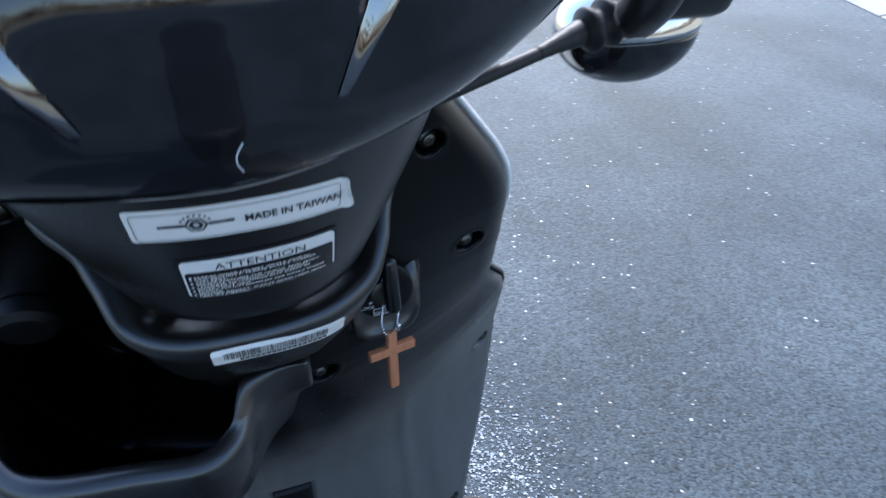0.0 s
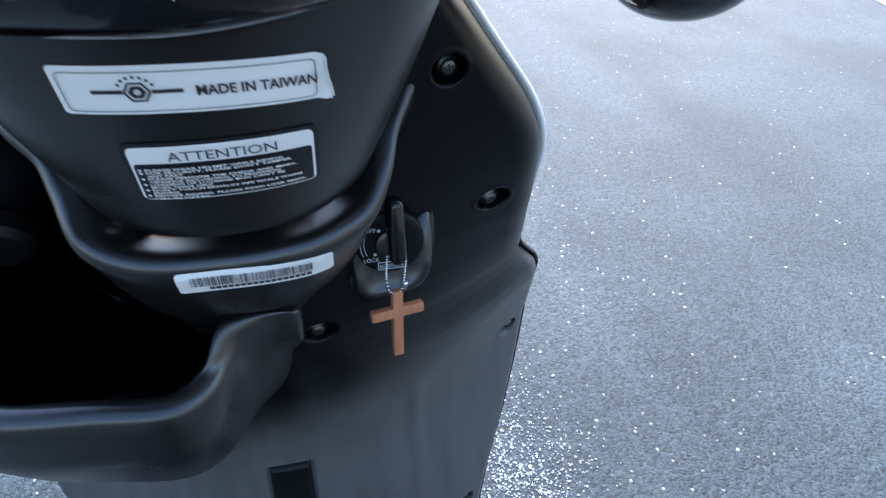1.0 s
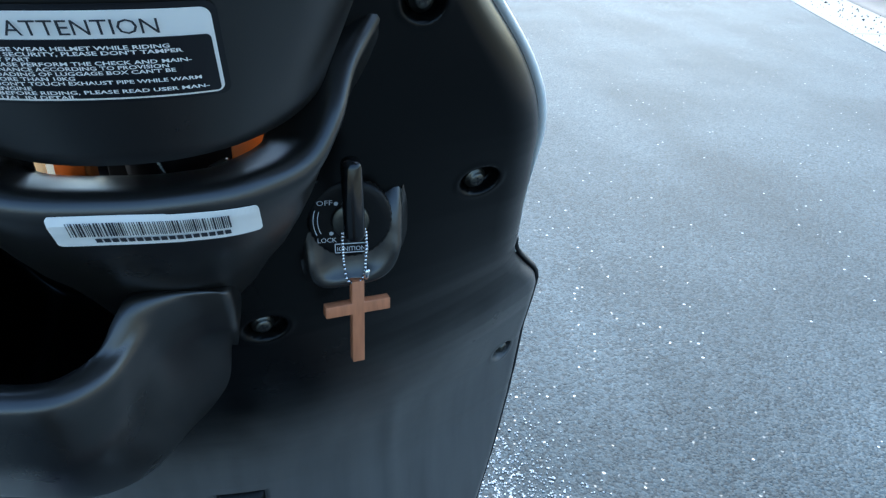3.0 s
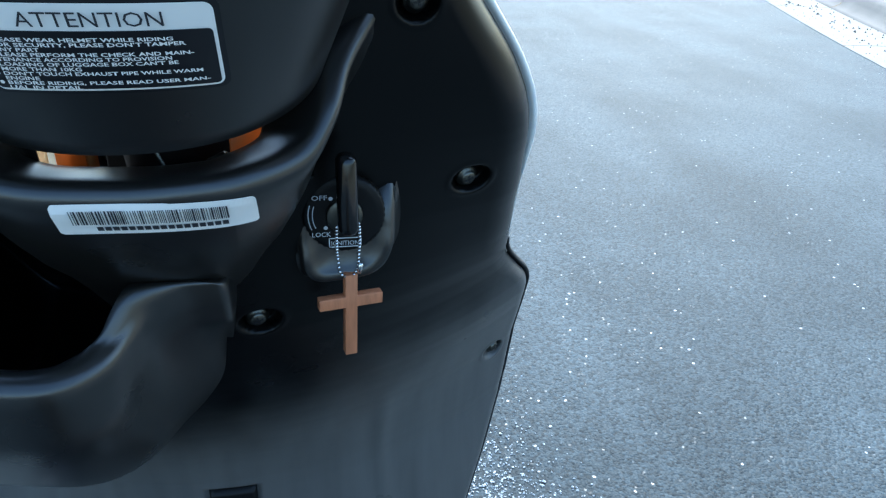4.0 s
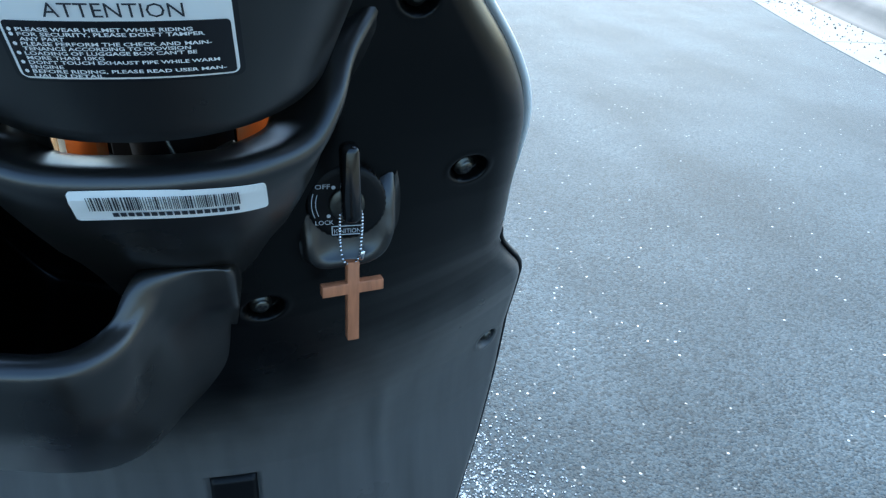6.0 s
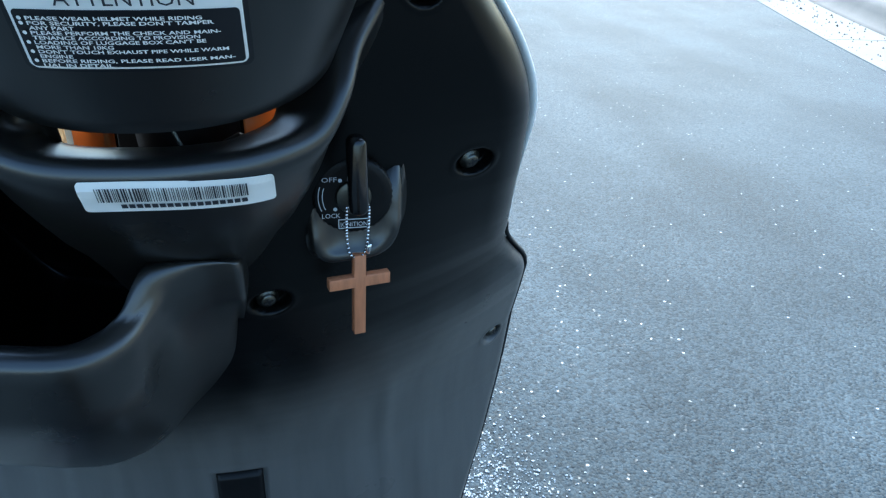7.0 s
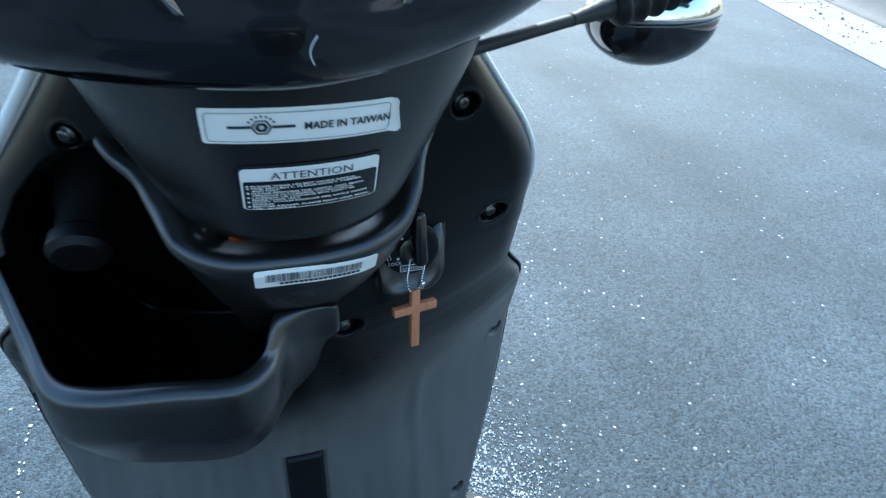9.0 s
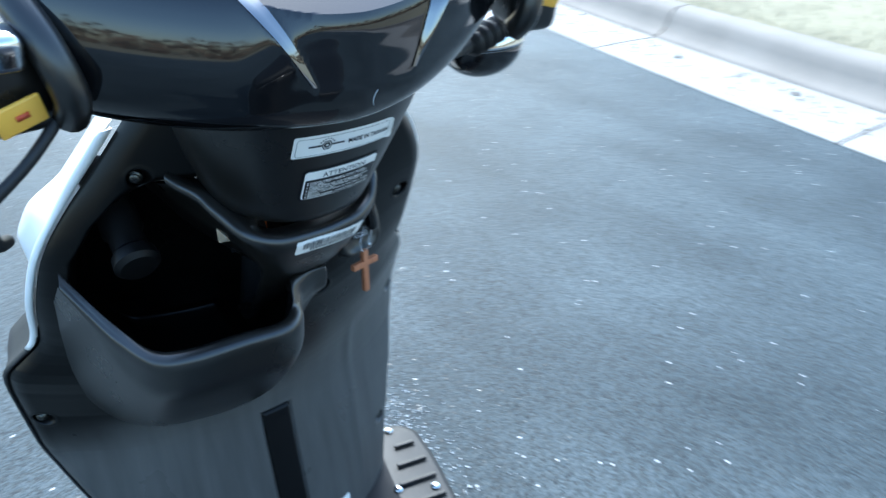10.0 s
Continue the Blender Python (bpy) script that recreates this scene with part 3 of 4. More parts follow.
def sticker(name, tree, xc, zc, w, h, mat, parent, lift=0.0006, corner=0.002, cols=40, label="", ragged=0.0, lean=0.0):
    """A thin label that follows the shell; its left and right ends may be torn."""
    rng = random.Random(5)
    bm = bmesh.new()
    cols_v = []
    turn = [corner * (1 - math.cos(0.5 * math.pi * k / 6)) for k in range(7)]
    us = [-w / 2 + t for t in turn] + [-w / 2 + corner + (w - 2 * corner) * k / cols for k in range(1, cols)] + [w / 2 - t for t in turn[::-1]]
    cols = len(us) - 1
    for i, u in enumerate(us):
        cut = 0.0
        edge = w / 2 - abs(u)
        if edge < corner:
            cut = corner - math.sqrt(max(corner ** 2 - (corner - edge) ** 2, 0))
        col = []
        for k in range(5):
            v = -h / 2 + cut + (h - 2 * cut) * k / 4
            uu, up = u, lift
            if ragged and u > w * 0.455:
                f = (u - w * 0.455) / (w * 0.045)
                up += ragged * f * (0.4 + 0.6 * rng.random())
                uu += 0.0012 * f * math.sin(7 * k + 2)
                v += 0.0006 * f * math.sin(11 * i)
            p, n = on_shell(tree, xc + uu, zc + v + lean * uu)
            col.append(bm.verts.new(p + n * up))
        cols_v.append(col)
    for i in range(cols):
        for k in range(4):
            bm.faces.new((cols_v[i][k], cols_v[i + 1][k], cols_v[i + 1][k + 1], cols_v[i][k + 1]))
    ob = part(name, bm, mat, parent, label, smooth=False, face=(0, -1, 0))
    return thicken(ob, 0.0002, -1.0)


def outline_strip(name, tree, xc, zc, w, h, mat, parent, width, lift, lean=0.0):
    """A printed frame line round a label."""
    bm = bmesh.new()
    ring = []
    r = 0.002
    for cx, cz, a0 in ((w / 2 - r, h / 2 - r, 0), (-w / 2 + r, h / 2 - r, 90), (-w / 2 + r, -h / 2 + r, 180), (w / 2 - r, -h / 2 + r, 270)):
        for k in range(5):
            a = radians(a0 + 22.5 * k)
            ring.append((cx + r * math.cos(a), cz + r * math.sin(a), math.cos(a), math.sin(a)))
    full = []
    for i, a in enumerate(ring):
        b = ring[(i + 1) % len(ring)]
        steps = max(1, int(math.hypot(b[0] - a[0], b[1] - a[1]) / 0.002))
        for k in range(steps):
            f = k / steps
            full.append([a[j] + (b[j] - a[j]) * f for j in range(4)])
    rows = []
    for u, v, du, dv in full:
        row = []
        for o in (0, -width):
            uu, vv = u + du * o, v + dv * o
            p, n = on_shell(tree, xc + uu, zc + vv + lean * uu)
            row.append(p + n * lift)
        rows.append(row)
    return part(name, loft(rows, close_v=True), mat, parent, smooth=False)


def letters(text, height, width=None, align="LEFT", bold=0.0):
    """Flat outlines of a text in the built-in font as (vertices, faces) in label units."""
    cu = bpy.data.curves.new("letters", "FONT")
    cu.body, cu.size = text, 1.0
    cu.resolution_u = 2
    cu.offset = bold
    tmp = bpy.data.objects.new("letters", cu)
    scene.collection.objects.link(tmp)
    bpy.context.view_layer.update()
    me = bpy.data.meshes.new_from_object(tmp.evaluated_get(bpy.context.evaluated_depsgraph_get()))
    vs = [v.co.copy() for v in me.vertices]
    fs = [tuple(p.vertices) for p in me.polygons]
    bpy.data.objects.remove(tmp)
    bpy.data.meshes.remove(me)
    bpy.data.curves.remove(cu)
    x0, x1 = min(v.x for v in vs), max(v.x for v in vs)
    k = height / 0.70
    kx = k if width is None else width / (x1 - x0)
    off = x0 if align == "LEFT" else (x0 + x1) / 2
    return [((v.x - off) * kx, v.y * k) for v in vs], fs


def print_on(name, tree, xc, zc, items, mat, parent, lift=0.0012, lean=0.0, label=""):
    """Printed letters and bars on a label. items: (u, v, vertices, faces)."""
    bm = bmesh.new()
    for u0, v0, vs, fs in items:
        made = []
        for u, v in vs:
            p, n = on_shell(tree, xc + u0 + u, zc + v0 + v + lean * (u0 + u))
            made.append(bm.verts.new(p + n * lift))
        for f in fs:
            try:
                bm.faces.new([made[i] for i in f])
            except ValueError:
                pass
    return part(name, bm, mat, parent, label, smooth=False)


def bar(w, h, n=1):
    """A filled rectangle from its lower left corner, in n columns."""
    vs = [(w * i / n, v) for i in range(n + 1) for v in (0, h)]
    return vs, [(2 * i, 2 * i + 2, 2 * i + 3, 2 * i + 1) for i in range(n)]


def ring(r0, r1, n=24, a0=0, a1=360):
    vs = []
    for i in range(n + 1):
        a = radians(a0 + (a1 - a0) * i / n)
        vs += [(r0 * math.cos(a), r0 * math.sin(a)), (r1 * math.cos(a), r1 * math.sin(a))]
    return vs, [(2 * i, 2 * i + 1, 2 * i + 3, 2 * i + 2) for i in range(n)]


# origin sticker
OX, OZ, OL = 0.0100, 0.9505, -0.03
origin = sticker("origin_sticker", COVER, OX, OZ, 0.081, 0.0182, LABEL_WHITE, scooter, corner=0.0015, ragged=0.0022, lean=OL,
                 label="white printed sticker with a torn curling end")
outline_strip("frame_line", COVER, OX - 0.001, OZ, 0.075, 0.0150, INK, origin, 0.0003, 0.0012, OL)
made_in = letters("MADE IN TAIWAN", 0.0037, 0.0365, bold=0.022)
wing = []
wing.append((-0.0300, -0.0006, *bar(0.0090, 0.0014, 6)))
wing.append((-0.0125, -0.0006, *bar(0.0090, 0.0014, 6)))
wing.append((-0.0168, 0.0, *ring(0.0034, 0.0042, 6)))
wing.append((-0.0168, 0.0, *ring(0.0012, 0.0026, 6)))
for k in range(7):
    a = radians(150 - 20 * k)
    wing.append((-0.0168 + 0.0056 * math.cos(a) - 0.0004, 0.0056 * math.sin(a) - 0.0005, *bar(0.0009, 0.0010)))
print_on("lettering", COVER, OX, OZ, [(0.0002, -0.0020, *made_in)], INK, origin, lean=OL)
print_on("emblem", COVER, OX, OZ, wing, INK, origin, lean=OL)

# attention sticker
AX, AZ, AL = 0.0130, 0.9145, -0.005
backing = sticker("attention_sticker", COVER, AX, AZ, 0.0655, 0.0290, LABEL_BLACK, scooter, corner=0.003, lean=AL, label="black warning sticker with a silver-white heading")
sticker("silver_face", COVER, AX, AZ, 0.0620, 0.0262, LABEL_WHITE, backing, lift=0.0011, corner=0.0025, lean=AL)
sticker("black_field", COVER, AX, AZ - 0.0032, 0.0598, 0.0178, LABEL_BLACK, backing, lift=0.0016, corner=0.0012, lean=AL)
print_on("heading", COVER, AX, AZ, [(0.0, 0.0072, *letters("ATTENTION", 0.0042, 0.036, "CENTER"))], INK, backing, 0.0019, AL)
LINES = [(1, "PLEASE WEAR HELMET WHILE RIDING"), (1, "FOR SECURITY, PLEASE DON'T TAMPER"), (0, "ANY PART"), (1, "PLEASE PERFORM THE CHECK AND MAIN-"),
         (0, "TENANCE ACCORDING TO PROVISION"), (1, "LOADING OF LUGGAGE BOX CAN'T BE"), (0, "MORE THAN 10KG"), (1, "DON'T TOUCH EXHAUST PIPE WHILE WARM"),
         (0, "ENGINE"), (1, "BEFORE RIDING, PLEASE READ USER MAN-"), (0, "UAL IN DETAIL")]
rows_ = []
for i, (dot, text) in enumerate(LINES):
    v = 0.0036 - 0.00148 * i
    rows_.append((-0.0265, v, *letters(text, 0.00112, len(text) * 0.00148, bold=0.022)))
    if dot:
        rows_.append((-0.0281, v + 0.00055, *ring(0.0, 0.00062, 10)))
print_on("small_print", COVER, AX, AZ - 0.0006, rows_, LABEL_WHITE, backing, 0.0021, AL)

# code sticker under the rim, its code left as plain bars
VX, VZ, VL = 0.0150, 0.8496, -0.045
code = sticker("code_sticker", HOUSING, VX, VZ, 0.0665, 0.0140, LABEL_WHITE, scooter, corner=0.0016, lean=VL, label="white barcode sticker with curved face")
rng = random.Random(11)
bars_, u = [], -0.0275
while u < 0.0235:
    w = rng.choice((0.00028, 0.00028, 0.0006))
    bars_.append((u, -0.0012, *bar(w, 0.0062)))
    u += w + rng.choice((0.00028, 0.00034, 0.00062))
print_on("barcode", HOUSING, VX, VZ, bars_, INK, code, lean=VL)
for k in range(17):
    print_on("code_bar", HOUSING, VX, VZ, [(-0.0205 + 0.00258 * k, -0.0046, *bar(0.0020, 0.0022))], INK, code, lean=VL)


# ---- screws in their wells ----
def screw(x, z):
    p, n = on_shell(PANEL, x, z)
    q = n.to_track_quat("Z", "Y").to_matrix().to_4x4()
    m = Matrix.Translation(p + n * 0.0032) @ q
    ob = part("screw", turned([(0.0056, -0.004), (0.0060, 0.0), (0.0060, 0.0007), (0.0046, 0.0009), (0.0044, 0.0024), (0.0034, 0.0034), (0.0012, 0.0037)], m, 20), STEEL, scooter, "zinc cross-head screw in a round well")
    for a in (20, 110):
        part("slot", box(0, 0, 0, 0.0050, 0.0011, 0.0008, m=m @ pose(0, 0, 0.0035, 0, 0, a)), RUBBER, ob, smooth=False)
    return ob


for sx, sz, ox in SCREWS:
    screw(sx, sz)

# ---- rubber pad low on the panel, paper label under it ----
bm = bmesh.new()
rows_ = []
for i in range(81):
    z = PAD[1] - PAD[3] + 2 * PAD[3] * i / 80
    row = []
    for j in range(17):
        x = PAD[0] - PAD[2] + 2 * PAD[2] * j / 16
        edge = min(PAD[2] - abs(x - PAD[0]), PAD[3] - abs(z - PAD[1]))
        p, n = on_shell(PANEL, x, z)
        row.append(p + n * (0.0002 + 0.0046 * smooth(0.0, 0.0022, edge)))
    rows_.append(row)
part("rubber_pad", loft(rows_), PAD_RUBBER, scooter, "long black rubber cover strip")
sticker("paper_label", PANEL, 0.055, 0.360, 0.050, 0.054, LABEL_WHITE, scooter, lift=0.001, label="white paper label low on the panel")

# ---- ignition switch in its boss ----
IX, IY, IZ = 0.0835, 0.3600, 0.8150


def ignition():
    n = 64
    rings = [[] for _ in range(8)]
    for k in range(n):
        a = 2 * math.pi * k / n
        c, q = math.cos(a), math.sin(a)
        e = 0.42 if q > 0 or c < 0 else 0.62
        u, v = math.copysign(abs(c) ** e, c), math.copysign(abs(q) ** e, q)
        w = 0.0240 if c > 0 else 0.0215
        zc = 0.0265 if q > 0 else 0.0345 - 0.002 * u

        def at(grow):
            x, z = IX + u * (w + grow), IZ + v * (zc + grow)
            return x, IY + 0.0008 + 0.06 * (z - IZ) + 0.013 * max(u, 0.0) * smooth(0.0, 1.0, v), z
        x, y, z = at(0.0)
        high = max(panel_y(x, z) - y, 0.0)
        scoop = smooth(0.20, -0.45, q)  # the dish sweeps out to a lip below and at the sides
        for r, (grow, drop, lip) in zip(rings, ((-0.0150, 0, 0.0), (-0.0085, 0, -0.0006), (-0.0045, 0.0, -0.0026), (-0.0018, 0.0004, -0.0048), (0.0002, 0.0020, -0.0052), (0.0016, 0.0055, -0.0030))):
            x, y, z = at(grow)
            r.append((x, y + min(drop, high + 0.002) + lip * scoop, z))
        x, y, z = at(0.0022 + 0.10 * high)
        rings[6].append((x, max(panel_y(x, z) - 0.12 * high, y + 0.002), z))
        x, y, z = at(0.006 + 0.3 * high)
        rings[7].append((x, panel_y(x, z) + 0.003, z))
    boss = part("ignition_boss", loft(rings[::-1], close_u=True, cap=True), PLASTIC, scooter, "raised black boss with rounded edges", face=(0, -1, 0))
    m = Matrix.Translation((IX, IY, IZ)) @ pose(0, 0, 0, 90, 0, 0)
    rows = []
    for r, z in ((0.0186, -0.014), (0.0190, 0.0), (0.0190, 0.0030), (0.0184, 0.0038), (0.0150, 0.0040), (0.0095, 0.0040)):
        rows.append([m @ Vector(((r + (0.0007 if k % 2 and r > 0.0188 else 0)) * math.cos(2 * math.pi * k / 80), (r + (0.0007 if k % 2 and r > 0.0188 else 0)) * math.sin(2 * math.pi * k / 80), z)) for k in range(80)])
    dial = part("ignition_dial", loft(rows, close_u=True, cap=True), PAD_RUBBER, boss, "round black key switch dial with silver markings")
    part("lock_cylinder", turned([(0.0088, 0.0), (0.0088, 0.0052), (0.0080, 0.0060), (0.0030, 0.0060)], m, 28), STEEL, boss, "grey steel lock cylinder")
    # silver markings
    bm = bmesh.new()

    def mark(u0, v0, shape):
        vs, fs = shape
        made = [bm.verts.new((IX + u0 + u, IY - 0.0043, IZ + v0 + v)) for u, v in vs]
        for f in fs:
            bm.faces.new([made[i] for i in f])
    mark(-0.0150, 0.0082, letters("OFF", 0.0024, 0.0072))
    mark(-0.0155, -0.0108, letters("LOCK", 0.0024, 0.0088))
    mark(-0.0066, -0.0158, letters("IGNITION", 0.0024, 0.0132))
    for u0, v0, w, h in ((-0.0078, -0.0168, 0.0156, 0.0005), (-0.0078, -0.0122, 0.0156, 0.0005), (-0.0078, -0.0168, 0.0005, 0.0051), (0.0073, -0.0168, 0.0005, 0.0051)):
        mark(u0, v0, bar(w, h))
    mark(-0.0062, 0.0088, ring(0.0, 0.0010, 12))
    mark(-0.0090, -0.0062, ring(0.0, 0.0010, 12))
    mark(0.0, 0.0, ring(0.0148, 0.0152, 12, 160, 204))
    mark(0.0, 0.0, ring(0.0168, 0.0172, 12, 160, 204))
    part("markings", bm, SILVER_INK, boss, smooth=False)


ignition()

key = new("ignition_key")
key.location = (0, 0, 0)
tagged(key, label="black-headed key standing in the ignition switch", category="key")
part("blade", box(IX, IY - 0.010, IZ, 0.0022, 0.014, 0.007), STEEL, key)
part("key_head", box(IX + 0.0005, IY - 0.0225, IZ + 0.0185, 0.0092, 0.0130, 0.037, 0.0040, 4, pose(0, 0, 0, -8, 0, 0)), KEY_BLACK, key, "black rubber key head")

# ---- wooden cross on a ball chain ----
charm = new("cross_keychain")
tagged(charm, label="small reddish wooden cross on a steel ball chain", category="keychain")
CX, CY, CZ = 0.0850, 0.3545, 0.7690


def wooden_cross():
    bm = bmesh.new()
    w, l, r, up, dn, d = 0.0031, 0.0163, 0.0163, 0.0152, 0.0315, 0.0026
    out = [(-w, up), (w, up), (w, w), (r, w), (r, -w), (w, -w), (w, -dn), (-w, -dn), (-w, -w), (-l, -w), (-l, w), (-w, w)]
    front = [bm.verts.new((u, -d, v)) for u, v in out]
    back = [bm.verts.new((u, d, v)) for u, v in out]
    bm.faces.new(front)
    bm.faces.new(back[::-1])
    for i in range(12):
        j = (i + 1) % 12
        bm.faces.new((front[i], back[i], back[j], front[j]))
    bmesh.ops.recalc_face_normals(bm, faces=bm.faces)
    bmesh.ops.bevel(bm, geom=bm.edges[:], offset=0.00045, segments=2, profile=0.5, affect="EDGES")
    bmesh.ops.transform(bm, matrix=Matrix.Translation((CX, CY, CZ)) @ pose(0, 0, 0, 0, 1.5, 12), verts=bm.verts)
    return sharp(part("wooden_cross", bm, WOOD, charm, "reddish brown wooden cross with a straight grain"))


wooden_cross()


def chain_line():
    left = [(IX - 0.0045, IY - 0.019, IZ + 0.001), (IX - 0.0046, IY - 0.015, IZ - 0.008), (CX - 0.0056, CY - 0.003, IZ - 0.020), (CX - 0.0046, CY - 0.003, CZ + 0.0175), (CX - 0.0026, CY - 0.002, CZ + 0.0150), (CX - 0.0004, CY - 0.0015, CZ + 0.0136)]
    right = [(CX + 0.0022, CY - 0.001, CZ + 0.0150), (CX + 0.0040, CY - 0.002, CZ + 0.0190), (CX + 0.0044, CY - 0.004, IZ - 0.020), (IX + 0.0062, IY - 0.015, IZ - 0.006), (IX + 0.0052, IY - 0.019, IZ + 0.0025), (IX + 0.0005, IY - 0.022, IZ + 0.0045), (IX - 0.0045, IY - 0.019, IZ + 0.001)]
    return left + right


line = chain_line()
total = [curve_at(line, k / 400) for k in range(401)]
ball = bmesh.new()
bmesh.ops.create_icosphere(ball, subdivisions=1, radius=0.00095)
ball_mesh = bpy.data.meshes.new("chain_ball")
ball.to_mesh(ball_mesh)
ball.free()
ball_mesh.materials.append(CHROME)
ball_mesh.shade_smooth()
last = None
for p in total:
    if last is None or (p - last).length > 0.00225:
        b = new("chain_ball", ball_mesh)
        b.parent, b.location = charm, p
        last = p
part("clasp", turned([(0.0004, -0.003), (0.0013, -0.0026), (0.0013, 0.0026), (0.0004, 0.003)], Matrix.Translation((CX + 0.0050, CY - 0.003, CZ + 0.0195)) @ pose(0, 0, 0, 10, 10, 0), 10), CHROME, charm, "chain clasp")

# ---- bag hook in the shade of the bin ----
hook = part("bag_hook", turned([(0.017, -0.06), (0.017, 0.012), (0.0145, 0.016), (0.0145, 0.034), (0.018, 0.038), (0.019, 0.048), (0.015, 0.052), (0.004, 0.053)],
                               look((-0.115, 0.415, 0.856), (-0.117, 0.370, 0.8315)) @ pose(0, 0, 0, 180, 0, 0), 28), PAD_RUBBER, scooter, "black round bag hook")
sharp(hook)


# ---- white front shell and lower cowl round the panel ----
def outer_shell(name, zs, mat, rim, label, flare, sides):
    for sd in sides:
        rows = []
        for z in zs:
            h, y = half_width(z, sd), edge_y(z, sd) + lerp(z, [0.70, 0.76], [0.011, 0.0205 if sd > 0 else 0.011])
            f = flare * smooth(0.83, 0.87, z) * smooth(0.945, 0.905, z)
            if flare and sd > 0:
                f, rim = 0.0, 0.0062 * smooth(0.775, 0.835, z)
            if flare and sd < 0:
                # the left side swells out round the indicator mount
                f = 0.015 * smooth(0.795, 0.83, z) * smooth(0.888, 0.858, z)
                rim = 0.0065 + 0.005 * smooth(0.87, 0.92, z)
            side = [(h + rim * 0.12, y + 0.006), (h + rim * 0.2, y + 0.0022), (h + rim * 0.5, y + 0.0004), (h + rim * 0.82, y + 0.0014), (h + rim, y + 0.0042), (h + rim + 0.0003, y + 0.008), (h + rim * 0.5 - 0.002 * (sd > 0), y + 0.012), (h - 0.004, y + 0.03), (h - 0.008 + f * 0.6, y + 0.055), (h - 0.014 + f, y + 0.08), (h - 0.03 + f * 0.8, y + 0.10), (h * 0.62, y + 0.13)]
            if sd == 0:
                rows.append([(MID * 0.5 - a, b, z) for a, b in side] + [(MID * 0.5, y + 0.16, z)] + [(MID * 0.5 + a, b, z) for a, b in side[::-1]])
            else:
                rows.append([(MID * 0.5 + sd * a, b, z) for a, b in side])
        thicken(part(name, loft(rows), mat, scooter, label, face=(sd, 0.2, 0)), 0.002, -1)


outer_shell("front_shell", [0.718 + 0.006 * k for k in range(39)], WHITE, 0.0042, "white painted front shell", 0.012, (-1, 1))
outer_shell("lower_cowl", [0.30 + 0.0074 * k for k in range(60)], RUBBER, 0.0045, "black lower front cowl", 0.0, (0,))

# ---- what shows behind the rim: orange parts round the steering head ----
part("steering_tube", tube([(0.008, 0.345, 0.93), (0.008, 0.40, 0.80), (0.008, 0.45, 0.68)], 0.024, 20, 4), RUBBER, scooter, "black steering head tube")
part("inner_bracket", box(0.049, 0.345, 0.853, 0.030, 0.002, 0.024, 0.0005, 1, pose(0, 0, 0, 0, 0, 35)), ORANGE, scooter, "translucent orange inner bracket")
part("inner_bracket", box(-0.0265, 0.345, 0.853, 0.015, 0.002, 0.024, 0.0005, 1, pose(0, 0, 0, 0, 0, -12)), ORANGE, scooter, "translucent orange inner bracket")
part("inner_bracket", box(-0.0185, 0.341, 0.853, 0.0022, 0.010, 0.024, 0.0005, 1), ORANGE, scooter, "translucent orange inner bracket")
part("inner_bracket", box(-0.046, 0.345, 0.855, 0.022, 0.002, 0.024, 0.0005, 1, pose(0, 0, 0, 0, 0, -18)), PALE, scooter, "translucent pale inner bracket")
part("clip_wire", tube([(0.006, 0.326, 0.872), (0.010, 0.322, 0.862), (0.014, 0.321, 0.852)], 0.0009, 8), STEEL, scooter, "thin bright steel wire")
part("cable_clip", box(0.033, 0.324, 0.856, 0.009, 0.004, 0.005, 0.0012, 2, pose(0, 0, 0, 0, -25, 0)), STEEL, scooter, "small yellowed cable clip")
# added, unseen: blocks sun from ahead so the rim's inner lip stays dark
part("sun_baffle", box(0.012, 0.374, 0.950, 0.17, 0.002, 0.100, 0.0005, 1), RUBBER, scooter, "added black baffle keeping sun off the rim")
# added baffle: keeps the sunlit white shell out of the lip's reflection
part("back_baffle", box(0.036, 0.402, 0.850, 0.13, 0.003, 0.10, 0.0006, 1), RUBBER, scooter, "added black baffle behind the steering head")
part("wiring", tube([(-0.02, 0.33, 0.84), (0.0, 0.318, 0.846), (0.02, 0.318, 0.842), (0.04, 0.33, 0.84)], 0.0045, 8), RUBBER, scooter, "black wiring bundle")

# ---- handlebar cover trim ----
HEADSET = shell(bpy.data.objects["headset_cover"])


def chrome_strip(sd):
    """Bright strip that follows the slanting step of the handlebar cover."""
    rows = []
    for k in range(17):
        f = 0.06 + 0.84 * k / 16
        z = 0.998 + 0.075 * f
        hw, wide = 0.034 + 0.034 * f, 0.002 + 0.014 * min(f, 1)
        row = []
        for t in (1.05, 0.85, 0.5, 0.15, 0.0):
            p, n = on_shell(HEADSET, 0.008 + sd * (hw + wide * t), z)
            row.append(p + Vector((0, -0.0008, 0)))
        rows.append(row)
    return part("chrome_strip", loft(rows), SMOKED, bpy.data.objects["headset_cover"], "smoked chrome strip", face=(0, -1, 0))


chrome_strip(-1)
chrome_strip(1)
pts = []
for k in range(8):
    f = k / 7
    p, n = on_shell(HEADSET, 0.0125 - 0.0022 * math.sin(f * 3.0) + 0.0015 * f, 0.983 + 0.011 * f)
    pts.append(p + n * 0.0003)
part("scratch", tube(pts, 0.0003, 6, 3), SILVER_INK, bpy.data.objects["headset_cover"], "pale curved scratch")


# ---- right: brake cable, rubber boot and the bright signal pod ahead of the bar ----
pod = new("signal_pod")
tagged(pod, label="signal pod")
pod.parent = scooter
PC = Vector((0.248, 0.372, 0.955))


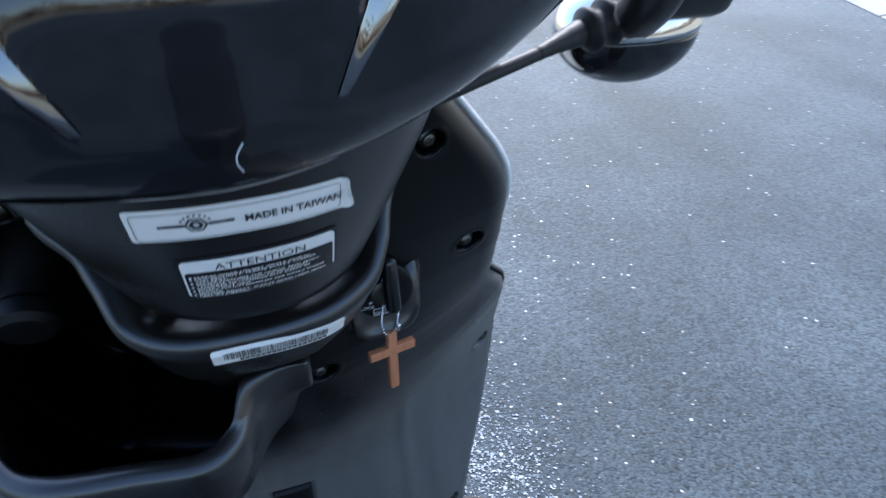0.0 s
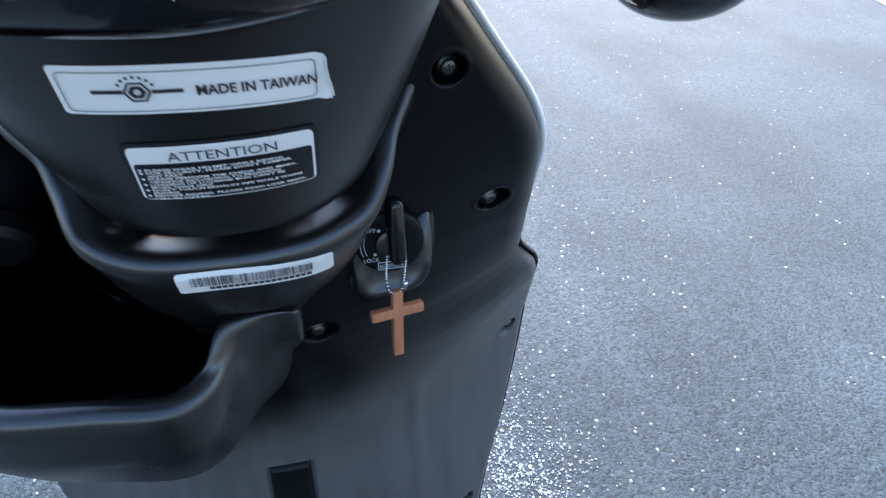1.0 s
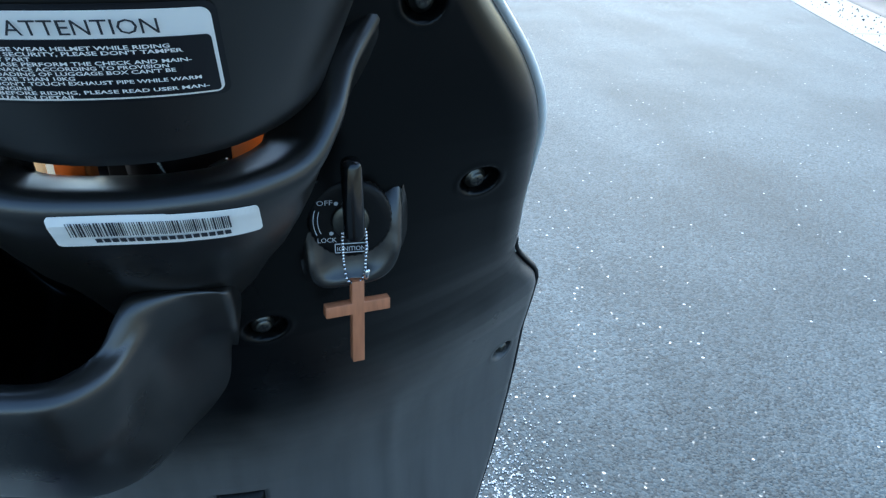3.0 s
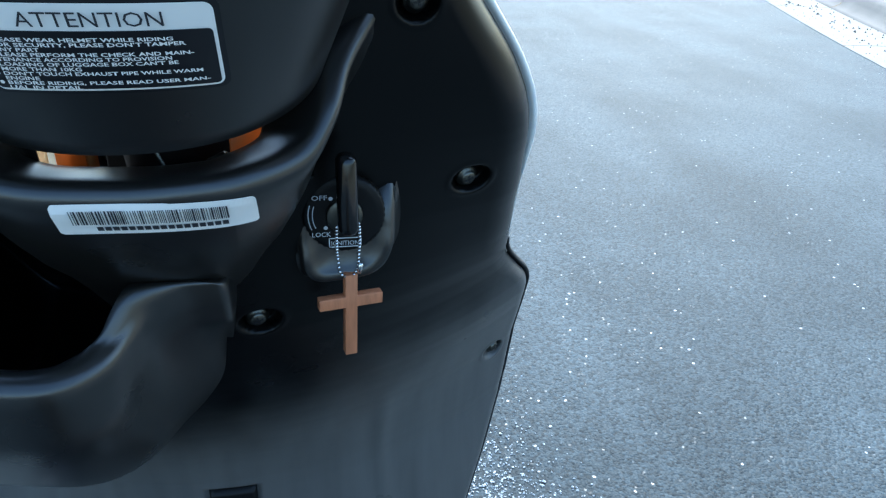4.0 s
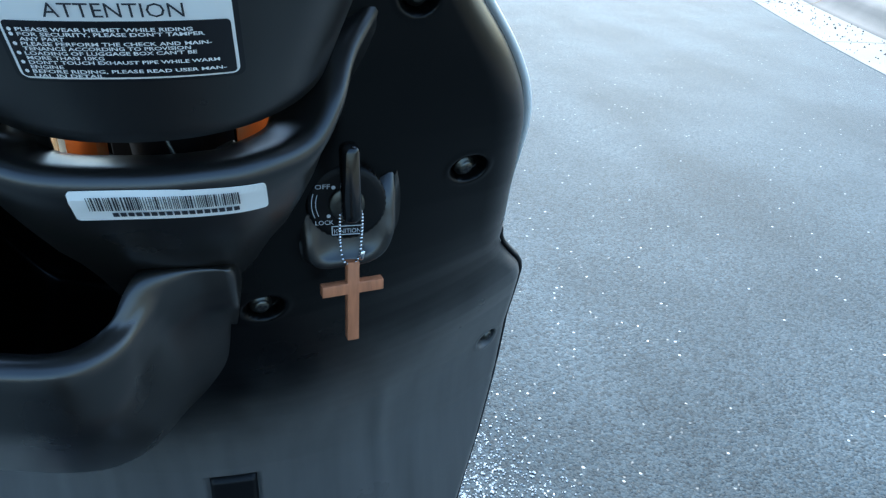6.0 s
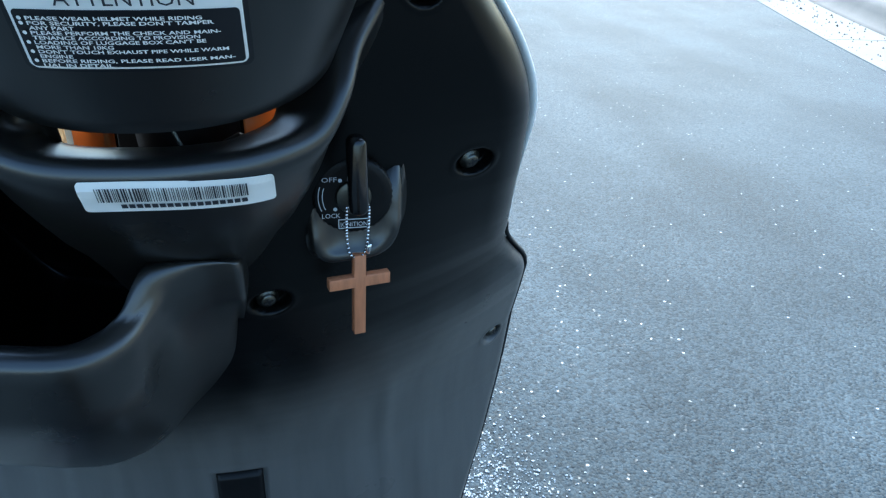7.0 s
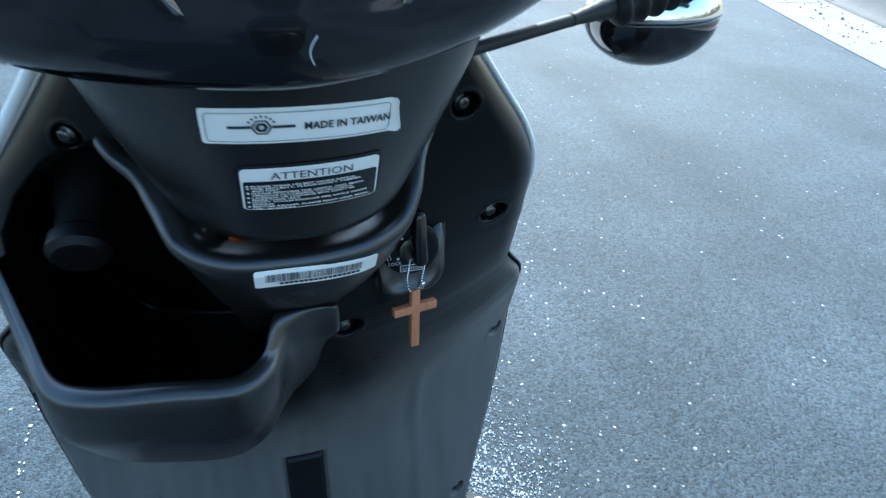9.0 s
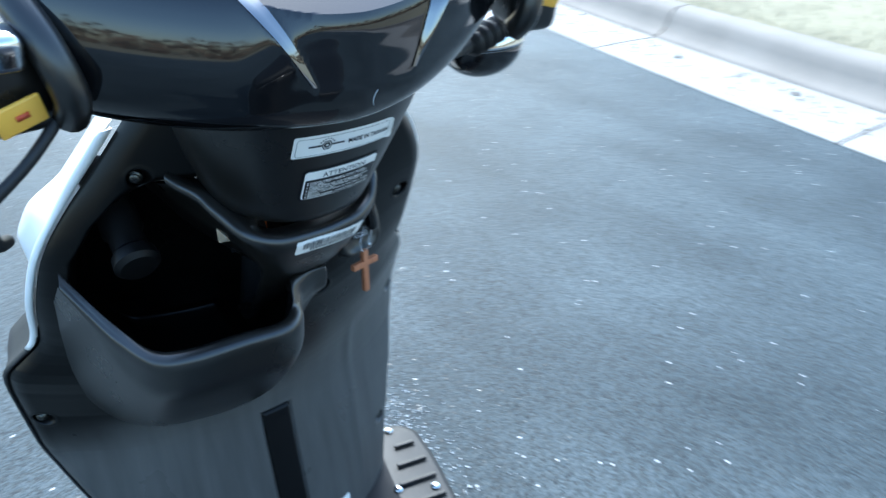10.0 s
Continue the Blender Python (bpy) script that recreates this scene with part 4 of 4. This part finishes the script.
def ellipsoid(c, rx, ry, rz, z0, z1, n=36, m=14):
    rows = []
    for i in range(m + 1):
        t = z0 + (z1 - z0) * i / m
        r = math.sqrt(max(1 - t * t, 0.0004))
        rows.append([(c.x + rx * r * math.cos(2 * math.pi * k / n), c.y + ry * r * math.sin(2 * math.pi * k / n), c.z + rz * t) for k in range(n)])
    return loft(rows, close_u=True, cap=True)


part("chrome_shell", ellipsoid(PC, 0.046, 0.036, 0.033, 0.05, 1.0), CHROME, pod, "bright chrome upper shell")
part("black_base", ellipsoid(PC, 0.045, 0.035, 0.032, -1.0, 0.04), GLOSS, pod, "gloss black lower shell")
cable = part("brake_cable", tube([(0.070, 0.285, 0.955), (0.085, 0.283, 0.961), (0.13, 0.298, 0.966), (0.165, 0.312, 0.969), (0.186, 0.322, 0.971)], 0.0034, 12), RUBBER, scooter, "black brake cable")
part("ferrule", tube([(0.160, 0.310, 0.9685), (0.178, 0.318, 0.9705), (0.194, 0.325, 0.972)], 0.0055, 14, 6, [0.0036, 0.0042, 0.005, 0.006, 0.0066, 0.007]), RUBBER, cable)
rows_ = []
A, B = Vector((0.190, 0.323, 0.971)), Vector((0.246, 0.334, 0.982))
axis = (B - A).normalized()
side = axis.cross(Vector((0, 0, 1))).normalized()
upv = side.cross(axis)
for i in range(61):
    f = i / 60
    r = 0.0095 + 0.0022 * math.cos(f * 5 * 2 * math.pi + math.pi) + 0.0015 * math.sin(math.pi * f)
    if i in (0, 60):
        r = 0.005
    p = A + (B - A) * f
    rows_.append([p + r * (math.cos(2 * math.pi * k / 24) * side + math.sin(2 * math.pi * k / 24) * upv) for k in range(24)])
part("rubber_boot", loft(rows_, close_u=True, cap=True), RUBBER, scooter, "ribbed black rubber cable boot")
part("upper_cable", tube([B - axis * 0.01, B + axis * 0.012, (0.272, 0.325, 1.000), (0.279, 0.305, 1.022), (0.270, 0.285, 1.040)], 0.0034, 12), RUBBER, scooter, "black control cable")
part("inner_wire", tube([(0.244, 0.328, 0.991), (0.262, 0.326, 0.996), (0.276, 0.318, 1.006)], 0.0022, 8), CHROME, scooter, "bright cable end")


# ---- bar controls, alike each side ----
def controls(side):
    sx = MID + side * 0.0
    perch = part("switch_housing", box(sx + side * 0.192, 0.262, 1.022, 0.044, 0.046, 0.048, 0.010, 3, pose(0, 0, 0, 12, 0, side * -10)), PLASTIC, scooter, "black handlebar switch housing")
    part("yellow_tag", box(sx + side * 0.189, 0.2345, 1.010 + 0.016 * (side > 0), 0.026, 0.003, 0.017, 0.0012, 2, pose(0, 0, 0, 18, side * 14, side * -10)), YELLOW, perch, "yellow warning tag")
    part("red_mark", box(sx + side * 0.188, 0.2326, 1.010 + 0.016 * (side > 0), 0.007, 0.001, 0.003, m=pose(0, 0, 0, 18, side * 14, side * -10)), RED, perch)
    part("collar_band", tube([(sx + side * 0.164, 0.243, 1.002), (sx + side * 0.164, 0.228, 1.018), (sx + side * 0.170, 0.232, 1.045), (sx + side * 0.178, 0.255, 1.070), (sx + side * 0.184, 0.290, 1.082)], 0.0095, 14), PLASTIC, scooter, "black curved lever bracket")
    part("lever_clamp", box(sx + side * 0.191, 0.232, 1.045, 0.022, 0.022, 0.020, 0.005, 3, pose(0, 0, 0, 15, 0, 0)), CHROME, scooter, "bright alloy lever clamp")
    part("handlebar", tube([(sx + side * 0.15, 0.30, 1.03), (sx + side * 0.21, 0.285, 1.035), (sx + side * 0.24, 0.27, 1.036)], 0.0115, 16), CHROME, scooter, "chromed handlebar tube")
    part("grip", tube([(sx + side * 0.238, 0.272, 1.036), (sx + side * 0.29, 0.25, 1.038), (sx + side * 0.34, 0.228, 1.036)], 0.016, 20), RUBBER, scooter, "black rubber grip")
    part("brake_lever", tube([(sx + side * 0.205, 0.285, 1.045), (sx + side * 0.25, 0.315, 1.04), (sx + side * 0.34, 0.29, 1.03)], 0.0055, 12), CHROME, scooter, "bright brake lever")


controls(-1)
controls(1)
part("clutch_cable", tube([(-0.165, 0.243, 1.002), (-0.185, 0.236, 0.985), (-0.215, 0.235, 0.962), (-0.236, 0.26, 0.93), (-0.228, 0.31, 0.905)], 0.0034, 12), RUBBER, scooter, "black control cable")
part("cable_ring", tube([(-0.206, 0.245, 0.978), (-0.212, 0.235, 0.972), (-0.214, 0.23, 0.958), (-0.212, 0.235, 0.944), (-0.206, 0.25, 0.938)], 0.004, 12), RUBBER, scooter, "black cable loop")


# ---- foot board with cross ribs and bolts ----
FLOOR_Z = 0.345
outline = [(0.545, 0.205), (0.53, 0.232), (0.505, 0.243), (0.46, 0.236), (0.42, 0.226), (0.36, 0.208), (0.25, 0.200), (0.10, 0.196), (0.0, 0.19)]
ys_ = [0.545 - 0.01 * i for i in range(55)]
oy = [a for a, _ in outline[::-1]]
ow = [b for _, b in outline[::-1]]
rows_ = []
for y in ys_:
    w = lerp(y, oy, ow)
    rows_.append([(MID * 0.5 + w * u, y, FLOOR_Z - (0.012 if abs(u) > 0.999 else 0.0) - (0.003 if abs(u) > 0.97 else 0.0)) for u in (-1, -0.985, -0.95, -0.5, 0, 0.5, 0.95, 0.985, 1)])
board = thicken(part("foot_board", loft(rows_), RUBBER, scooter, "black ribbed foot board with bolts"), 0.012, -1)
for y, x0, x1 in ((0.488, 0.193, 0.224), (0.453, 0.175, 0.220), (0.420, 0.158, 0.212), (0.385, 0.145, 0.203), (0.35, 0.14, 0.197), (0.315, 0.14, 0.19), (0.28, 0.14, 0.186)):
    for sd in (-1, 1):
        part("rib", box(sd * (x0 + x1) / 2, y, FLOOR_Z + 0.003, x1 - x0, 0.006, 0.005, 0.0015, 2, pose(0, 0, 0, 0, 0, sd * -14)), RUBBER, board, smooth=False)
for x, y in ((0.207, 0.528), (0.154, 0.424), (0.198, 0.397), (-0.207, 0.528), (-0.154, 0.424), (-0.198, 0.397)):
    part("bolt", turned([(0.0068, 0.0), (0.0068, 0.001), (0.0056, 0.0028), (0.002, 0.0036)], Matrix.Translation((x, y, FLOOR_Z + 0.0005)), 18), CHROME, board, "bright bolt head")
part("underbody", box(MID, 0.20, 0.26, 0.24, 0.70, 0.13, 0.03, 3), PLASTIC, scooter, "black underbody")


# ---- wheels, seat and tail that carry it ----
def wheel(y):
    m = pose(0.0, y, 0.215, 0, 90, 0)
    tyre_rows = []
    for k in range(40):
        a = 2 * math.pi * k / 40
        tyre_rows.append([m @ Vector(((0.165 + 0.05 * math.cos(b)) * math.cos(a), (0.165 + 0.05 * math.cos(b)) * math.sin(a), 0.05 * math.sin(b))) for b in [2 * math.pi * q / 14 for q in range(14)]])
    w = part("wheel", turned([(0.02, -0.035), (0.10, -0.02), (0.128, -0.034), (0.128, 0.034), (0.10, 0.02), (0.02, 0.035)], m, 40), CHROME, scooter, "bright alloy wheel")
    part("tyre", loft(tyre_rows, close_u=True, close_v=True), RUBBER, w, "black rubber tyre")


wheel(0.70)
wheel(-0.56)
part("fork", tube([(0.008, 0.43, 0.72), (0.06, 0.56, 0.42), (0.07, 0.69, 0.22)], 0.018, 14), RUBBER, scooter, "black front fork")
rows_ = []
for i in range(15):
    f = i / 14
    y = -0.20 - 0.60 * f
    hw = 0.09 + 0.06 * math.sin(math.pi * min(f * 1.3, 1)) ** 0.8
    zt = 0.745 + 0.035 * math.sin(math.pi * f) + 0.03 * f
    rows_.append([(MID + hw * c, y, zt - 0.05 + 0.05 * (abs(q) ** 0.6) * (1 if q > 0 else -0.8)) for c, q in [(math.copysign(abs(math.cos(a)) ** 0.5, math.cos(a)), math.sin(a)) for a in [2 * math.pi * k / 28 for k in range(28)]]])
part("seat", loft(rows_, close_u=True, cap=True), RUBBER, scooter, "black vinyl seat")
rows_ = []
for z, y0, y1, hw in ((0.26, -0.10, -0.62, 0.12), (0.40, -0.13, -0.72, 0.13), (0.55, -0.17, -0.82, 0.145), (0.66, -0.19, -0.86, 0.14), (0.70, -0.20, -0.86, 0.12)):
    rows_.append([(MID + hw * math.copysign(abs(math.cos(a)) ** 0.5, math.cos(a)), (y0 + y1) / 2 + (y0 - y1) / 2 * math.copysign(abs(math.sin(a)) ** 0.6, math.sin(a)), z) for a in [2 * math.pi * k / 32 for k in range(32)]])
part("tail_body", loft(rows_, close_u=True, cap=True), GLOSS, scooter, "gloss black tail body")
for sd in (-1, 1):
    part("stand_leg", tube([(sd * 0.06, -0.10, 0.24), (sd * 0.11, -0.22, 0.10), (sd * 0.14, -0.26, 0.008)], 0.010, 12), STEEL, scooter, "steel centre stand leg")

# ---- bare woods far behind, seen only as a reflection ----
rng = random.Random(3)
bm = bmesh.new()
for i in range(2600):
    a = rng.uniform(-1.9, 1.9)
    d = rng.uniform(48, 70)
    x, y = d * math.sin(a), -d * math.cos(a)
    h = rng.uniform(6, 12) * (0.7 + 0.5 * noise.noise(Vector((a * 6, 0, 0))))
    z = rng.uniform(0, 1) * h
    r = rng.uniform(0.7, 1.7)
    c = Vector((x, y, z))
    vs = [bm.verts.new(c + Vector((rng.uniform(-r, r), rng.uniform(-r, r), rng.uniform(-r, r)))) for _ in range(4)]
    for q in ((0, 1, 2), (0, 2, 3), (0, 1, 3)):
        bm.faces.new([vs[t] for t in q])
WOODS = material("bare_wood_canopy", (0.21, 0.15, 0.10), 0.9, grain=0.2, grain_scale=2, stain=0.3, stain_scale=0.1)
tagged(part("far_woods", bm, WOODS, smooth=False, kind="stuff"), label="brown leafless woods far across the field", category="woods")


# ---- dry grass on the verge, paint drips on the asphalt ----
GRASS = material("dry_grass_blades", (0.30, 0.275, 0.18), 0.8, grain=0.2, grain_scale=30, stain=0.3, stain_scale=1.5)
rng = random.Random(21)
verts, faces = [], []
for i in range(16000):
    y = rng.uniform(-1.5, 9.0)
    x = kerb_x(y) + 0.97 + 4.2 * rng.random() ** 1.6
    a, h, w = rng.uniform(0, 6.28), rng.uniform(0.02, 0.06), rng.uniform(0.002, 0.004)
    lx, ly = rng.uniform(-0.03, 0.03), rng.uniform(-0.03, 0.03)
    n0 = len(verts)
    verts += [(x - w * math.cos(a), y - w * math.sin(a), 0.118), (x + w * math.cos(a), y + w * math.sin(a), 0.118), (x + lx, y + ly, 0.12 + h)]
    faces.append((n0, n0 + 1, n0 + 2))
me = bpy.data.meshes.new("grass")
me.from_pydata(verts, [], faces)
me.materials.append(GRASS)
tagged(new("grass", me), label="short dry grass on the verge behind the kerb", category="grass", kind="stuff")

GRIT = material("dark_grit", (0.09, 0.075, 0.06), 0.9, grain=0.3, grain_scale=40, stain=0.2)
bm = bmesh.new()
for i in range(420):
    y = rng.uniform(-0.5, 7.5)
    x = kerb_x(y) + 0.03 + 0.52 * rng.random() ** 1.3
    r = rng.uniform(0.003, 0.009) * (2.2 if rng.random() < 0.06 else 1)
    base = [bm.verts.new((x + r * rng.uniform(0.6, 1.3) * math.cos(k), y + r * rng.uniform(0.6, 1.3) * math.sin(k), 0.002)) for k in [2 * math.pi * q / 6 for q in range(6)]]
    tip = bm.verts.new((x + r * rng.uniform(-0.3, 0.3), y + r * rng.uniform(-0.3, 0.3), 0.009 + 0.5 * r))
    for k in range(6):
        bm.faces.new((base[k], base[(k + 1) % 6], tip))
tagged(part("grit", bm, GRIT, smooth=False, kind="stuff"), label="dark grit and small stones in the gutter", category="grit")

bm = bmesh.new()
for i in range(70):
    y = rng.uniform(0.55, 1.75)
    x = -0.485 + 0.012 * math.sin(9 * y) + rng.gauss(0, 0.006) if rng.random() < 0.75 else rng.uniform(-0.62, -0.40)
    r = rng.uniform(0.0012, 0.0042)
    ring_ = [bm.verts.new((x + r * rng.uniform(0.7, 1.2) * math.cos(k), y + 1.3 * r * rng.uniform(0.7, 1.2) * math.sin(k), 0.003)) for k in [2 * math.pi * q / 8 for q in range(8)]]
    top = bm.verts.new((x, y, 0.0045))
    for k in range(8):
        bm.faces.new((ring_[k], ring_[(k + 1) % 8], top))
tagged(part("paint_drips", bm, LABEL_WHITE, kind="stuff"), label="trail of small white paint drips on the asphalt", category="paint drips")

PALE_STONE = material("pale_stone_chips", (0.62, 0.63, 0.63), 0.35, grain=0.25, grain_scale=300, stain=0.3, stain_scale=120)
rng = random.Random(33)
verts, faces = [], []
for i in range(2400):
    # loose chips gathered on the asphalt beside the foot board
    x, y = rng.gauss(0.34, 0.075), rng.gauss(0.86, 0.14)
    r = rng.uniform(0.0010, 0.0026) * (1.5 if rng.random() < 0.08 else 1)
    n0 = len(verts)
    spin = rng.uniform(0, 6.28)
    for k in range(4):
        a = spin + 1.57 * k + rng.uniform(-0.4, 0.4)
        verts.append((x + r * rng.uniform(0.7, 1.4) * math.cos(a), y + r * rng.uniform(0.7, 1.4) * math.sin(a), 0.0006 + r * rng.uniform(0.1, 0.5)))
    verts += [(x + 0.4 * r * rng.uniform(-1, 1), y + 0.4 * r * rng.uniform(-1, 1), 0.0008 + r * rng.uniform(0.7, 1.3)), (x, y, -0.001)]
    for k in range(4):
        faces += [(n0 + k, n0 + (k + 1) % 4, n0 + 4), (n0 + (k + 1) % 4, n0 + k, n0 + 5)]
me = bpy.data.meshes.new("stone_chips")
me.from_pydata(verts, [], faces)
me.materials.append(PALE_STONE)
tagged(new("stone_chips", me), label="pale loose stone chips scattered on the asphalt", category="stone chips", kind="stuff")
